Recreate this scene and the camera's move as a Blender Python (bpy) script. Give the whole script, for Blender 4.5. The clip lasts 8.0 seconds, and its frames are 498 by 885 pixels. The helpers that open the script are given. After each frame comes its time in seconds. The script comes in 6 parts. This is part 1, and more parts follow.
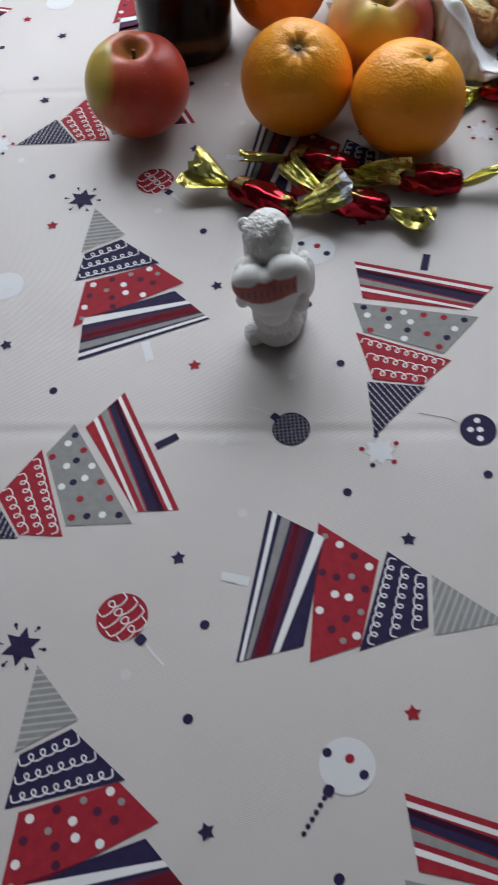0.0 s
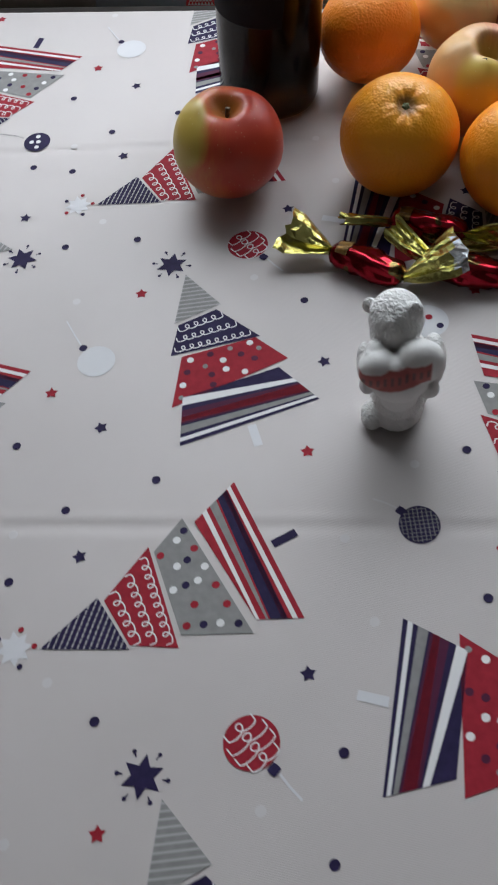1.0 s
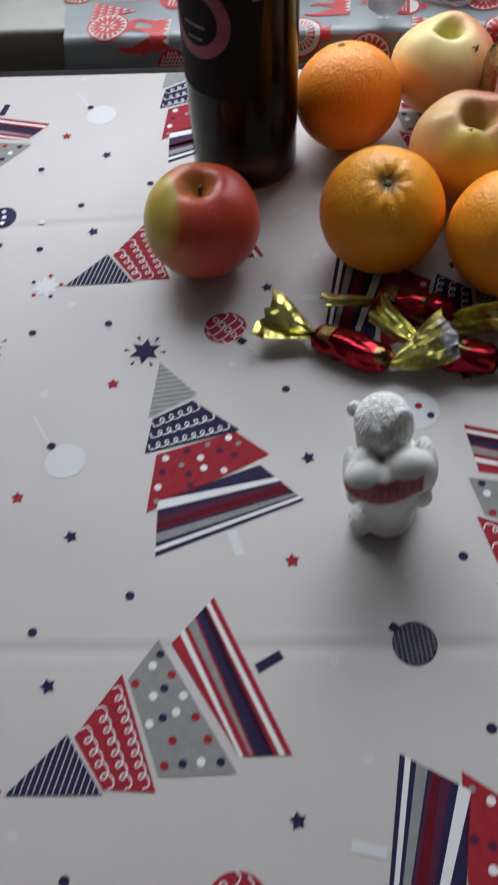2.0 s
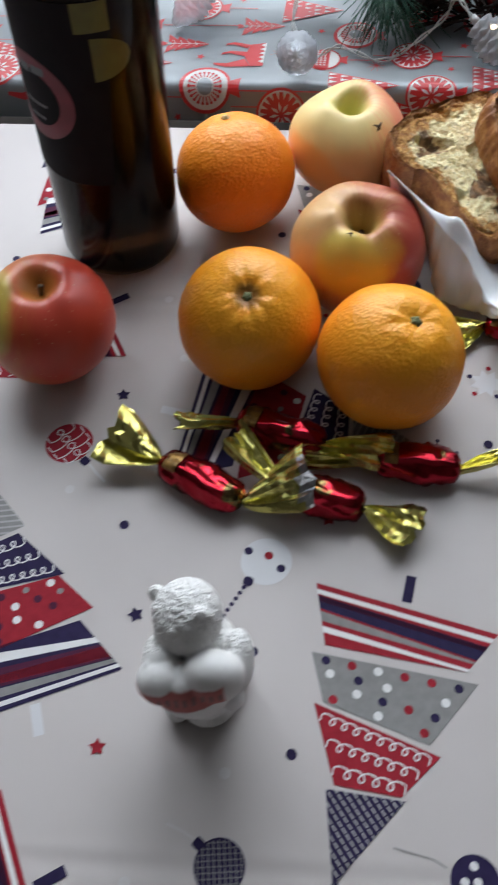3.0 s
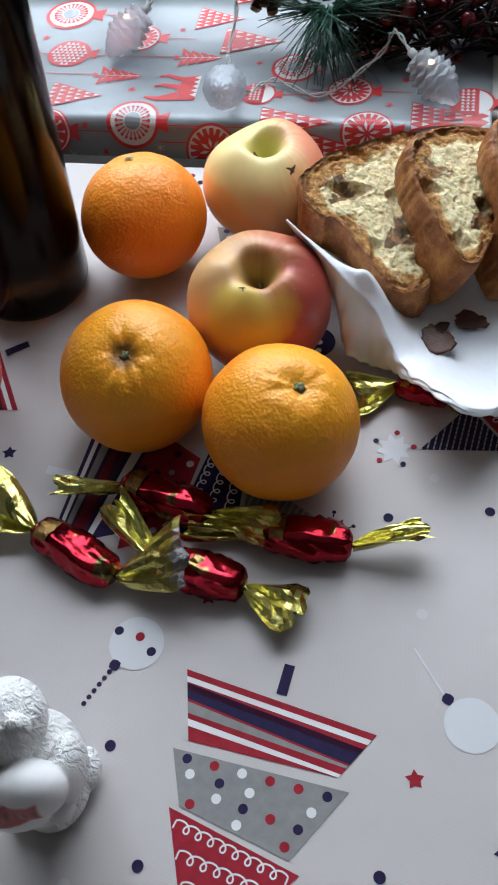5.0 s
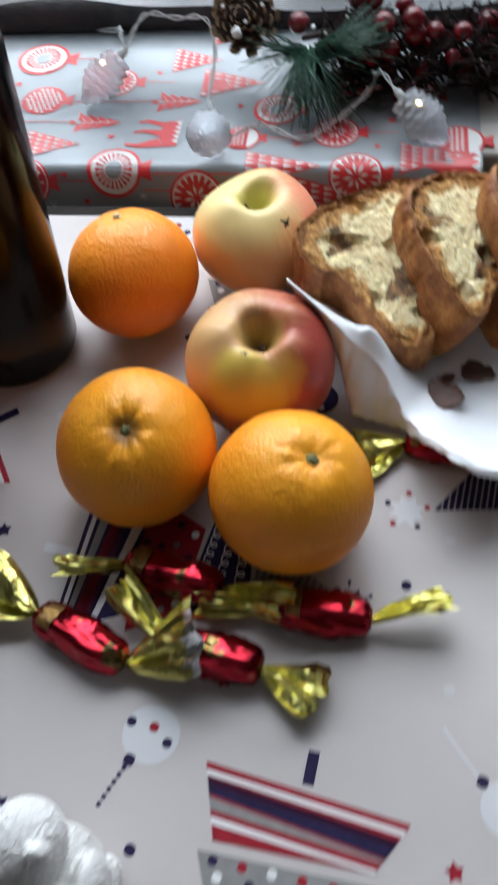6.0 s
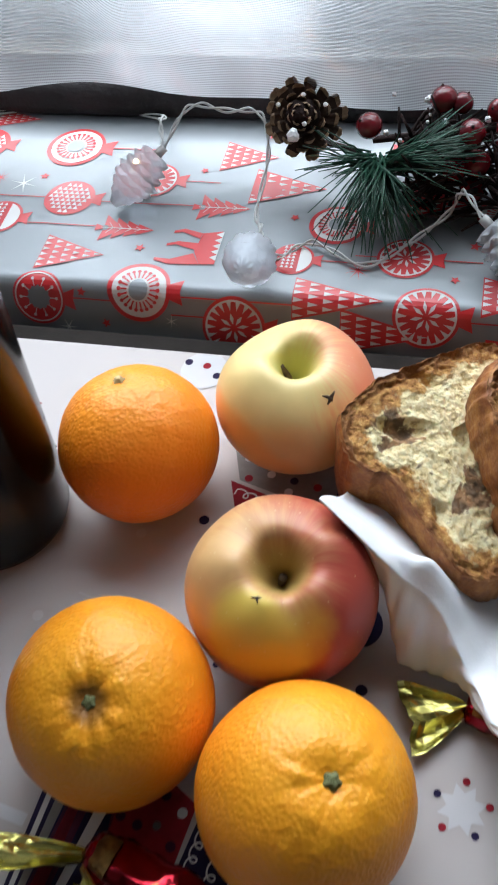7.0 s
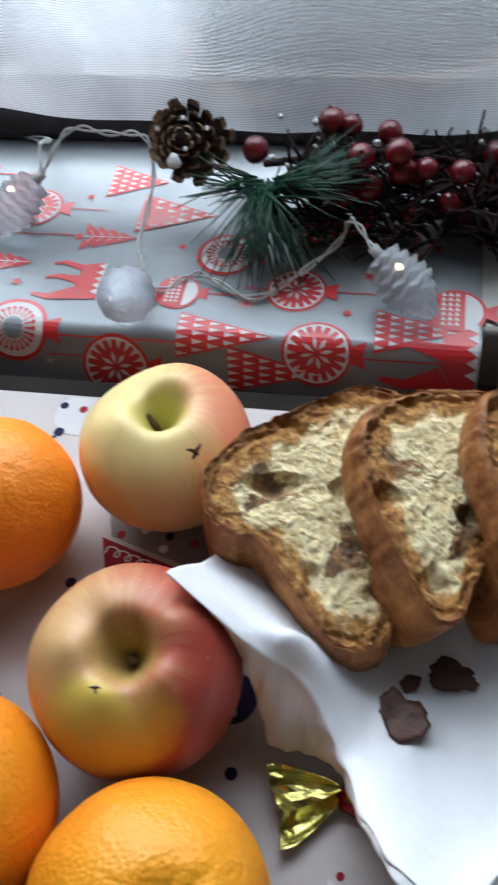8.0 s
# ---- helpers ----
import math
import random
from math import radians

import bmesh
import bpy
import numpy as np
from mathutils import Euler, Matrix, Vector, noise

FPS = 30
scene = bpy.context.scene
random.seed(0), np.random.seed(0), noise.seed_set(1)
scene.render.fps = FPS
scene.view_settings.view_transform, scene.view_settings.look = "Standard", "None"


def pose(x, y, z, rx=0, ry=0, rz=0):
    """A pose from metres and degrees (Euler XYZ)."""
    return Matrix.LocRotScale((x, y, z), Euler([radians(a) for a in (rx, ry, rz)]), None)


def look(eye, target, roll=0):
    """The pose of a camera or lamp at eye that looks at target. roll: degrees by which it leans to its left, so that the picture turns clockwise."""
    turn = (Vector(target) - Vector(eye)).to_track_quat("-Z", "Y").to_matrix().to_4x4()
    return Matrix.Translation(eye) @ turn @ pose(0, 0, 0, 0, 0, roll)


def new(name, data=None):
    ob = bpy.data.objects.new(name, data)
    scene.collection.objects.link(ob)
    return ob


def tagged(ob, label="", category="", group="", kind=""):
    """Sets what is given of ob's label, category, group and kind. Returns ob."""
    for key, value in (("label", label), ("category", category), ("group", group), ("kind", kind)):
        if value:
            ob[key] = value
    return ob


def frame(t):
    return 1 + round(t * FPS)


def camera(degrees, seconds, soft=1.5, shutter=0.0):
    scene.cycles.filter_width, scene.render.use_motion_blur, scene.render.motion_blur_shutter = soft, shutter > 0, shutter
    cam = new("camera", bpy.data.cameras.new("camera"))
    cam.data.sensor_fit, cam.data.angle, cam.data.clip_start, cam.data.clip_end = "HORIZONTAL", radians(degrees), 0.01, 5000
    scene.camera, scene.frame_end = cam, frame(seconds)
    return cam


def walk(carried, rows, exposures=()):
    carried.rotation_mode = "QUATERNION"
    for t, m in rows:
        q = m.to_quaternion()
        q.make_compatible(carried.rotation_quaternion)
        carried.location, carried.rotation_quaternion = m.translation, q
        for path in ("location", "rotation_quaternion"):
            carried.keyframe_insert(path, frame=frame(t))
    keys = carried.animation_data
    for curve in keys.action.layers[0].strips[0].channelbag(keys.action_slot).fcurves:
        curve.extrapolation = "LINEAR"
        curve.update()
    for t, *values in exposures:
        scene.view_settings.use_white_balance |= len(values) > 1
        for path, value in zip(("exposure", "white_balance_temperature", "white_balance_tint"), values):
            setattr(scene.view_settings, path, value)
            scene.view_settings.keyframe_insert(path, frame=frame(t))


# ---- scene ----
cam = camera(31.1, 8.0, soft=2.0, shutter=0.5)
PATH = [
    (0, (0.062, -0.328, 0.422), (-0.001, 0.76, -1.256), -8.1),
    (0.5, (0.039, -0.302, 0.42), (-0.058, 0.794, -1.25), -9.1),
    (1, (0.003, -0.266, 0.419), (-0.069, 0.844, -1.243), -8.7),
    (1.2, (-0.004, -0.257, 0.416), (-0.054, 0.852, -1.248), -8.7),
    (2.3, (0.034, -0.172, 0.416), (-0.017, 0.98, -1.219), -9.1),
    (2.5, (0.053, -0.142, 0.414), (-0.001, 0.983, -1.238), -7.3),
    (3, (0.11, -0.108, 0.403), (0.039, 1.001, -1.26), -7.7),
    (3.5, (0.151, -0.09, 0.4), (0.051, 1.045, -1.244), -10.3),
    (4, (0.176, -0.08, 0.393), (0.072, 1.034, -1.265), -10.4),
    (4.5, (0.184, -0.069, 0.385), (0.015, 1.035, -1.274), -11.2),
    (4.7, (0.187, -0.069, 0.384), (0.017, 1.061, -1.257), -9.9),
    (5.8, (0.155, -0.051, 0.392), (0.156, 1.08, -1.258), -7.8),
    (6, (0.166, -0.035, 0.387), (0.103, 1.118, -1.246), -8.6),
    (6.5, (0.186, 0.045, 0.387), (0.041, 1.255, -1.198), -6.2),
    (7, (0.188, 0.095, 0.354), (-0.021, 1.292, -1.235), -10.4),
    (7.5, (0.202, 0.122, 0.347), (0.016, 1.353, -1.218), -8.9),
    (8, (0.227, 0.13, 0.337), (0.099, 1.34, -1.251), -8.6),
]
walk(cam, [(t, look(eye, target, roll)) for t, eye, target, roll in PATH],
     exposures=[(0.0, -0.04, 6500, 10), (1.0, -0.16, 6500, 10), (2.5, -0.10, 6520, 10), (3.5, 0.06, 6250, 10), (4.5, 0.07, 6120, 9), (6.0, 0.15, 6300, 9), (7.0, 0.12, 6280, 9), (8.0, -0.14, 6120, 9)])

# ---- world, window light, exposure ----
SILL = Matrix.Translation((0, 0.4475, 0)) @ Matrix.Rotation(radians(-10.4), 4, "Z")   # x along the sill, y to the window

world = bpy.data.worlds.new("world")
scene.world = world
world.use_nodes = True
wn = world.node_tree.nodes
sky = wn.new("ShaderNodeTexSky")
sky.sky_type, sky.sun_disc = "NISHITA", False
sky.sun_elevation, sky.sun_rotation = radians(28), radians(10)
wn["Background"].inputs["Strength"].default_value = 0.08
world.node_tree.links.new(sky.outputs["Color"], wn["Background"].inputs["Color"])

sun = new("sun", bpy.data.lights.new("sun", "SUN"))
sun.data.energy, sun.data.angle, sun.data.color = 0.8, radians(20), (1.0, 0.96, 0.9)
sun.matrix_world = look((0, 3, 2), (0, 0, 0.2))

window_light = new("window_light", bpy.data.lights.new("window_light", "AREA"))
window_light.data.shape, window_light.data.size, window_light.data.size_y = "RECTANGLE", 1.10, 0.74
window_light.data.energy, window_light.data.color = 37.0, (0.90, 0.95, 1.0)
window_light.matrix_world = SILL @ look((0.05, 0.405, 0.69), (0.05, -0.8, 0.22))
scene.view_settings.exposure = 0.0


# ---- materials ----
def mat(name, color, rough=0.5, metal=0.0, bump=0.0, scale=60.0, vary=0.0, vary_scale=20.0, coat=0.0, spec=0.5, trans=0.0, ior=1.5, sss=0.0):
    """A surface with its own base colour, a fine grain (bump, scale) and a broader variation of tone (vary, vary_scale)."""
    m = bpy.data.materials.new(name)
    m.use_nodes = True
    nt = m.node_tree
    b = nt.nodes["Principled BSDF"]
    b.inputs["Base Color"].default_value = (*color, 1)
    b.inputs["Roughness"].default_value = rough
    b.inputs["Metallic"].default_value = metal
    b.inputs["Coat Weight"].default_value = coat
    b.inputs["Specular IOR Level"].default_value = spec
    b.inputs["Transmission Weight"].default_value = trans
    b.inputs["IOR"].default_value = ior
    b.inputs["Subsurface Weight"].default_value = sss
    b.inputs["Subsurface Radius"].default_value = (0.004, 0.002, 0.001)
    co = nt.nodes.new("ShaderNodeTexCoord")
    if vary:
        n = nt.nodes.new("ShaderNodeTexNoise")
        n.inputs["Scale"].default_value, n.inputs["Detail"].default_value = vary_scale, 5
        r = nt.nodes.new("ShaderNodeMapRange")
        r.inputs["From Min"].default_value, r.inputs["From Max"].default_value = 0.3, 0.7
        r.inputs["To Min"].default_value, r.inputs["To Max"].default_value = 1 - vary, 1 + vary
        mx = nt.nodes.new("ShaderNodeMix")
        mx.data_type, mx.blend_type = "RGBA", "MULTIPLY"
        mx.inputs["Factor"].default_value = 1
        mx.inputs["A"].default_value = (*color, 1)
        nt.links.new(co.outputs["Object"], n.inputs["Vector"])
        nt.links.new(n.outputs["Fac"], r.inputs["Value"])
        nt.links.new(r.outputs["Result"], mx.inputs["B"])
        nt.links.new(mx.outputs["Result"], b.inputs["Base Color"])
    if bump:
        n2 = nt.nodes.new("ShaderNodeTexNoise")
        n2.inputs["Scale"].default_value, n2.inputs["Detail"].default_value = scale, 6
        bp = nt.nodes.new("ShaderNodeBump")
        bp.inputs["Strength"].default_value, bp.inputs["Distance"].default_value = bump, 0.002
        nt.links.new(co.outputs["Object"], n2.inputs["Vector"])
        nt.links.new(n2.outputs["Fac"], bp.inputs["Height"])
        nt.links.new(bp.outputs["Normal"], b.inputs["Normal"])
    return m


def node(m, kind, **inputs):
    n = m.node_tree.nodes.new(kind)
    for key, value in inputs.items():
        n.inputs[key.replace("_", " ")].default_value = value
    return n


def link(m, a, b):
    m.node_tree.links.new(a, b)


def ramp(m, fac, stops):
    r = m.node_tree.nodes.new("ShaderNodeValToRGB")
    els = r.color_ramp.elements
    while len(els) < len(stops):
        els.new(0.5)
    for el, (pos, col) in zip(els, stops):
        el.position, el.color = pos, (*col, 1)
    link(m, fac, r.inputs["Fac"])
    return r.outputs["Color"]


def mix(m, fac, a, b):
    """Mixes two colours, each a socket or a tuple, by a socket."""
    n = m.node_tree.nodes.new("ShaderNodeMix")
    n.data_type = "RGBA"
    link(m, fac, n.inputs["Factor"])
    for side, value in (("A", a), ("B", b)):
        if isinstance(value, tuple):
            n.inputs[side].default_value = (*value, 1)
        else:
            link(m, value, n.inputs[side])
    return n.outputs["Result"]


def math_node(m, op, a, b=0.0, c=0.0):
    n = m.node_tree.nodes.new("ShaderNodeMath")
    n.operation = op
    for k, v in enumerate((a, b, c)):
        if isinstance(v, (int, float)):
            n.inputs[k].default_value = v
        else:
            link(m, v, n.inputs[k])
    return n.outputs[0]


def smooth_range(m, value, lo, hi):
    n = m.node_tree.nodes.new("ShaderNodeMapRange")
    n.interpolation_type = "SMOOTHSTEP"
    n.inputs["From Min"].default_value, n.inputs["From Max"].default_value = lo, hi
    link(m, value, n.inputs["Value"])
    return n.outputs["Result"]


def cloth_material():
    m = mat("tablecloth_weave", (0.510, 0.470, 0.456), 0.48, vary=0.035, vary_scale=9, spec=0.40)
    b = m.node_tree.nodes["Principled BSDF"]
    co = m.node_tree.nodes.new("ShaderNodeTexCoord")
    mp = m.node_tree.nodes.new("ShaderNodeMapping")
    mp.inputs["Rotation"].default_value = (0, 0, radians(7))
    link(m, co.outputs["Object"], mp.inputs["Vector"])
    heights = []
    for axis, scale in (("Y", 340.0), ("X", 420.0)):
        w = m.node_tree.nodes.new("ShaderNodeTexWave")
        w.wave_type, w.bands_direction = "BANDS", axis
        w.inputs["Scale"].default_value, w.inputs["Distortion"].default_value = scale, 0.4
        link(m, mp.outputs["Vector"], w.inputs["Vector"])
        heights.append(w.outputs["Fac"])
    total = math_node(m, "MULTIPLY_ADD", heights[1], 0.15, heights[0])
    base = next(l.from_socket for l in m.node_tree.links if l.to_socket == b.inputs["Base Color"])
    link(m, mix(m, math_node(m, "MULTIPLY", smooth_range(m, total, 0.55, 0.15), 0.03), base, (0.34, 0.31, 0.30)), b.inputs["Base Color"])
    bp = node(m, "ShaderNodeBump", Strength=0.18, Distance=0.0002)
    link(m, total, bp.inputs["Height"])
    link(m, bp.outputs["Normal"], b.inputs["Normal"])
    return m


def orange_material(name, scar, hue=1.0):
    m = mat(name, (0.80, 0.30, 0.02), 0.42, spec=0.40, sss=0.18)
    b = m.node_tree.nodes["Principled BSDF"]
    co = m.node_tree.nodes.new("ShaderNodeTexCoord")
    n = node(m, "ShaderNodeTexNoise", Scale=18.0, Detail=4.0)
    link(m, co.outputs["Object"], n.inputs["Vector"])
    col = ramp(m, n.outputs["Fac"], ((0.3, (0.86, 0.265 * hue, 0.010)), (0.7, (0.90, 0.32 * hue, 0.014))))
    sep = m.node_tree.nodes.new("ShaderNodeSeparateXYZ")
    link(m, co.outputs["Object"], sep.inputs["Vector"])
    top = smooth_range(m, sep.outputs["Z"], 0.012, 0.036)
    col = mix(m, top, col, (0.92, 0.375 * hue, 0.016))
    if scar:   # the brown, weathered ring round the stalk
        flat = m.node_tree.nodes.new("ShaderNodeCombineXYZ")
        link(m, sep.outputs["X"], flat.inputs["X"])
        link(m, sep.outputs["Y"], flat.inputs["Y"])
        far = m.node_tree.nodes.new("ShaderNodeVectorMath")
        far.operation = "LENGTH"
        link(m, flat.outputs["Vector"], far.inputs[0])
        ring = math_node(m, "MULTIPLY_ADD", n.outputs["Fac"], 0.012, far.outputs["Value"])
        ring = math_node(m, "MULTIPLY", smooth_range(m, ring, scar + 0.006, scar + 0.0005), smooth_range(m, sep.outputs["Z"], 0.0, 0.01))
        col = mix(m, math_node(m, "MULTIPLY", ring, 0.8), col, (0.16, 0.07, 0.02))
    link(m, col, b.inputs["Base Color"])
    v = node(m, "ShaderNodeTexVoronoi", Scale=620.0)
    v.feature = "SMOOTH_F1"
    link(m, co.outputs["Object"], v.inputs["Vector"])
    n2 = node(m, "ShaderNodeTexNoise", Scale=150.0, Detail=3.0)
    link(m, co.outputs["Object"], n2.inputs["Vector"])
    total = math_node(m, "MULTIPLY_ADD", n2.outputs["Fac"], 0.6, v.outputs["Distance"])
    bp = node(m, "ShaderNodeBump", Strength=0.34, Distance=0.0011)
    link(m, total, bp.inputs["Height"])
    link(m, bp.outputs["Normal"], b.inputs["Normal"])
    return m


def apple_material(name, ground, blush, way, edges, patch=None):
    """An apple's skin: a ground colour, and a blush on the side that faces way, with streaks from pole to pole."""
    m = mat(name, ground, 0.40, spec=0.42, sss=0.06, coat=0.05)
    b = m.node_tree.nodes["Principled BSDF"]
    co = m.node_tree.nodes.new("ShaderNodeTexCoord")
    dot = m.node_tree.nodes.new("ShaderNodeVectorMath")
    dot.operation = "DOT_PRODUCT"
    dot.inputs[1].default_value = tuple(Vector(way).normalized() / 0.037)
    link(m, co.outputs["Object"], dot.inputs[0])
    sep = m.node_tree.nodes.new("ShaderNodeSeparateXYZ")
    link(m, co.outputs["Object"], sep.inputs["Vector"])
    around = math_node(m, "ARCTAN2", sep.outputs["X"], math_node(m, "MULTIPLY", sep.outputs["Y"], -1.0))
    strip = m.node_tree.nodes.new("ShaderNodeCombineXYZ")
    link(m, around, strip.inputs["X"])
    link(m, math_node(m, "MULTIPLY", sep.outputs["Z"], 9.0), strip.inputs["Y"])
    streak = node(m, "ShaderNodeTexNoise", Scale=7.5, Detail=5.0, Roughness=0.62)
    link(m, strip.outputs["Vector"], streak.inputs["Vector"])
    cloud = node(m, "ShaderNodeTexNoise", Scale=45.0, Detail=3.0)
    link(m, co.outputs["Object"], cloud.inputs["Vector"])
    f = math_node(m, "MULTIPLY_ADD", streak.outputs["Fac"], 0.95, dot.outputs["Value"])
    f = math_node(m, "MULTIPLY_ADD", cloud.outputs["Fac"], 0.5, f)
    f = smooth_range(m, f, edges[0] + 0.72, edges[1] + 0.72)
    tone = ramp(m, cloud.outputs["Fac"], ((0.3, tuple(0.85 * c for c in ground)), (0.7, ground)))
    col = mix(m, f, tone, blush)
    if patch:
        d2 = m.node_tree.nodes.new("ShaderNodeVectorMath")
        d2.operation = "DOT_PRODUCT"
        d2.inputs[1].default_value = tuple(Vector(patch[0]).normalized() / 0.037)
        link(m, co.outputs["Object"], d2.inputs[0])
        f2 = math_node(m, "MULTIPLY_ADD", cloud.outputs["Fac"], 0.25, d2.outputs["Value"])
        col = mix(m, smooth_range(m, f2, patch[2] - 0.05, patch[2] + 0.12), col, patch[1])
    flat = m.node_tree.nodes.new("ShaderNodeCombineXYZ")
    link(m, sep.outputs["X"], flat.inputs["X"])
    link(m, sep.outputs["Y"], flat.inputs["Y"])
    far = m.node_tree.nodes.new("ShaderNodeVectorMath")
    far.operation = "LENGTH"
    link(m, flat.outputs["Vector"], far.inputs[0])
    pit = math_node(m, "MULTIPLY", smooth_range(m, far.outputs["Value"], 0.0145, 0.006), smooth_range(m, sep.outputs["Z"], -0.005, 0.005))
    col = mix(m, math_node(m, "MULTIPLY", pit, 0.75), col, tuple(a * b for a, b in zip(ground, (0.62, 0.80, 0.50))))
    v = node(m, "ShaderNodeTexVoronoi", Scale=260.0)
    link(m, co.outputs["Object"], v.inputs["Vector"])
    speck = math_node(m, "LESS_THAN", v.outputs["Distance"], 0.10)
    col = mix(m, math_node(m, "MULTIPLY", speck, 0.35), col, (0.75, 0.62, 0.35))
    link(m, col, b.inputs["Base Color"])
    bp = node(m, "ShaderNodeBump", Strength=0.05, Distance=0.001)
    link(m, cloud.outputs["Fac"], bp.inputs["Height"])
    link(m, bp.outputs["Normal"], b.inputs["Normal"])
    return m


def crumb_material():
    """The cut face of a sweet loaf: pale open crumb with brown patches of filling, toasted towards the crust; the mesh holds each point's distance from the rim."""
    m = mat("bread_crumb", (0.72, 0.58, 0.33), 0.85, sss=0.08)
    b = m.node_tree.nodes["Principled BSDF"]
    co = m.node_tree.nodes.new("ShaderNodeTexCoord")
    rim = m.node_tree.nodes.new("ShaderNodeAttribute")
    rim.attribute_name = "rim"
    big = node(m, "ShaderNodeTexNoise", Scale=34.0, Detail=5.0, Roughness=0.6, Distortion=0.7)
    fine = node(m, "ShaderNodeTexNoise", Scale=260.0, Detail=7.0, Roughness=0.68)
    mid = node(m, "ShaderNodeTexNoise", Scale=95.0, Detail=5.0, Roughness=0.6)
    pores = node(m, "ShaderNodeTexVoronoi", Scale=330.0)
    for n in (big, fine, mid, pores):
        link(m, co.outputs["Object"], n.inputs["Vector"])
    col = ramp(m, fine.outputs["Fac"], ((0.30, (0.36, 0.23, 0.09)), (0.42, (0.76, 0.60, 0.30)), (0.60, (0.92, 0.82, 0.52))))
    col = mix(m, math_node(m, "MULTIPLY", smooth_range(m, mid.outputs["Fac"], 0.52, 0.70), 0.5), col, (0.70, 0.53, 0.26))
    swirl = smooth_range(m, math_node(m, "MULTIPLY_ADD", fine.outputs["Fac"], 0.14, big.outputs["Fac"]), 0.618, 0.660)
    col = mix(m, math_node(m, "MULTIPLY", swirl, 0.9), col, mix(m, smooth_range(m, mid.outputs["Fac"], 0.40, 0.60), (0.085, 0.030, 0.014), (0.34, 0.16, 0.065)))
    # pores coloured darker, for the shade inside them
    hole = smooth_range(m, pores.outputs["Distance"], 0.30, 0.08)
    col = mix(m, math_node(m, "MULTIPLY", hole, 0.30), col, (0.34, 0.22, 0.09))
    edge = math_node(m, "MULTIPLY_ADD", mid.outputs["Fac"], -0.028, rim.outputs["Fac"])
    edge = math_node(m, "MULTIPLY_ADD", fine.outputs["Fac"], -0.012, edge)
    toast = ramp(m, fine.outputs["Fac"], ((0.32, (0.17, 0.060, 0.016)), (0.46, (0.38, 0.165, 0.042)), (0.60, (0.60, 0.33, 0.095)), (0.72, (0.78, 0.55, 0.25))))
    col = mix(m, smooth_range(m, edge, -0.0068, -0.0108), col, toast)
    col = mix(m, math_node(m, "MULTIPLY", smooth_range(m, edge, -0.0148, -0.0175), 0.75), col, (0.21, 0.075, 0.022))
    link(m, col, b.inputs["Base Color"])
    total = math_node(m, "MULTIPLY_ADD", mid.outputs["Fac"], 0.8, fine.outputs["Fac"])
    total = math_node(m, "MULTIPLY_ADD", hole, -0.25, total)
    bp = node(m, "ShaderNodeBump", Strength=0.75, Distance=0.0022)
    link(m, total, bp.inputs["Height"])
    link(m, bp.outputs["Normal"], b.inputs["Normal"])
    return m


def crust_material():
    """Baked crust: smooth red brown, paler and rougher in patches."""
    m = mat("bread_crust", (0.28, 0.10, 0.04), 0.48, spec=0.35)
    b = m.node_tree.nodes["Principled BSDF"]
    co = m.node_tree.nodes.new("ShaderNodeTexCoord")
    n = node(m, "ShaderNodeTexNoise", Scale=75.0, Detail=7.0, Roughness=0.7)
    fine = node(m, "ShaderNodeTexNoise", Scale=480.0, Detail=5.0)
    for x in (n, fine):
        link(m, co.outputs["Object"], x.inputs["Vector"])
    col = ramp(m, n.outputs["Fac"], ((0.32, (0.14, 0.042, 0.014)), (0.50, (0.27, 0.092, 0.026)), (0.64, (0.44, 0.19, 0.050)), (0.78, (0.56, 0.30, 0.09))))
    col = mix(m, math_node(m, "MULTIPLY", smooth_range(m, fine.outputs["Fac"], 0.5, 0.7), 0.35), col, (0.42, 0.20, 0.06))
    link(m, col, b.inputs["Base Color"])
    bp = node(m, "ShaderNodeBump", Strength=0.45, Distance=0.0012)
    link(m, math_node(m, "MULTIPLY_ADD", n.outputs["Fac"], 0.8, fine.outputs["Fac"]), bp.inputs["Height"])
    link(m, bp.outputs["Normal"], b.inputs["Normal"])
    return m


def foil_material():
    """Red candy foil with blurred printed patches of brown, olive and orange."""
    m = mat("red_foil", (0.42, 0.014, 0.030), 0.17, metal=0.95, bump=0.12, scale=160)
    b = m.node_tree.nodes["Principled BSDF"]
    co = m.node_tree.nodes.new("ShaderNodeTexCoord")
    n = node(m, "ShaderNodeTexNoise", Scale=62.0, Detail=2.0)
    n2 = node(m, "ShaderNodeTexNoise", Scale=210.0, Detail=3.0)
    for x in (n, n2):
        link(m, co.outputs["Object"], x.inputs["Vector"])
    patch = ramp(m, n2.outputs["Fac"], ((0.36, (0.05, 0.022, 0.012)), (0.48, (0.13, 0.085, 0.03)), (0.56, (0.10, 0.11, 0.04)), (0.66, (0.45, 0.13, 0.03))))
    red = ramp(m, n2.outputs["Fac"], ((0.3, (0.27, 0.010, 0.018)), (0.7, (0.38, 0.016, 0.030))))
    link(m, mix(m, smooth_range(m, n.outputs["Fac"], 0.59, 0.63), red, patch), b.inputs["Base Color"])
    return m


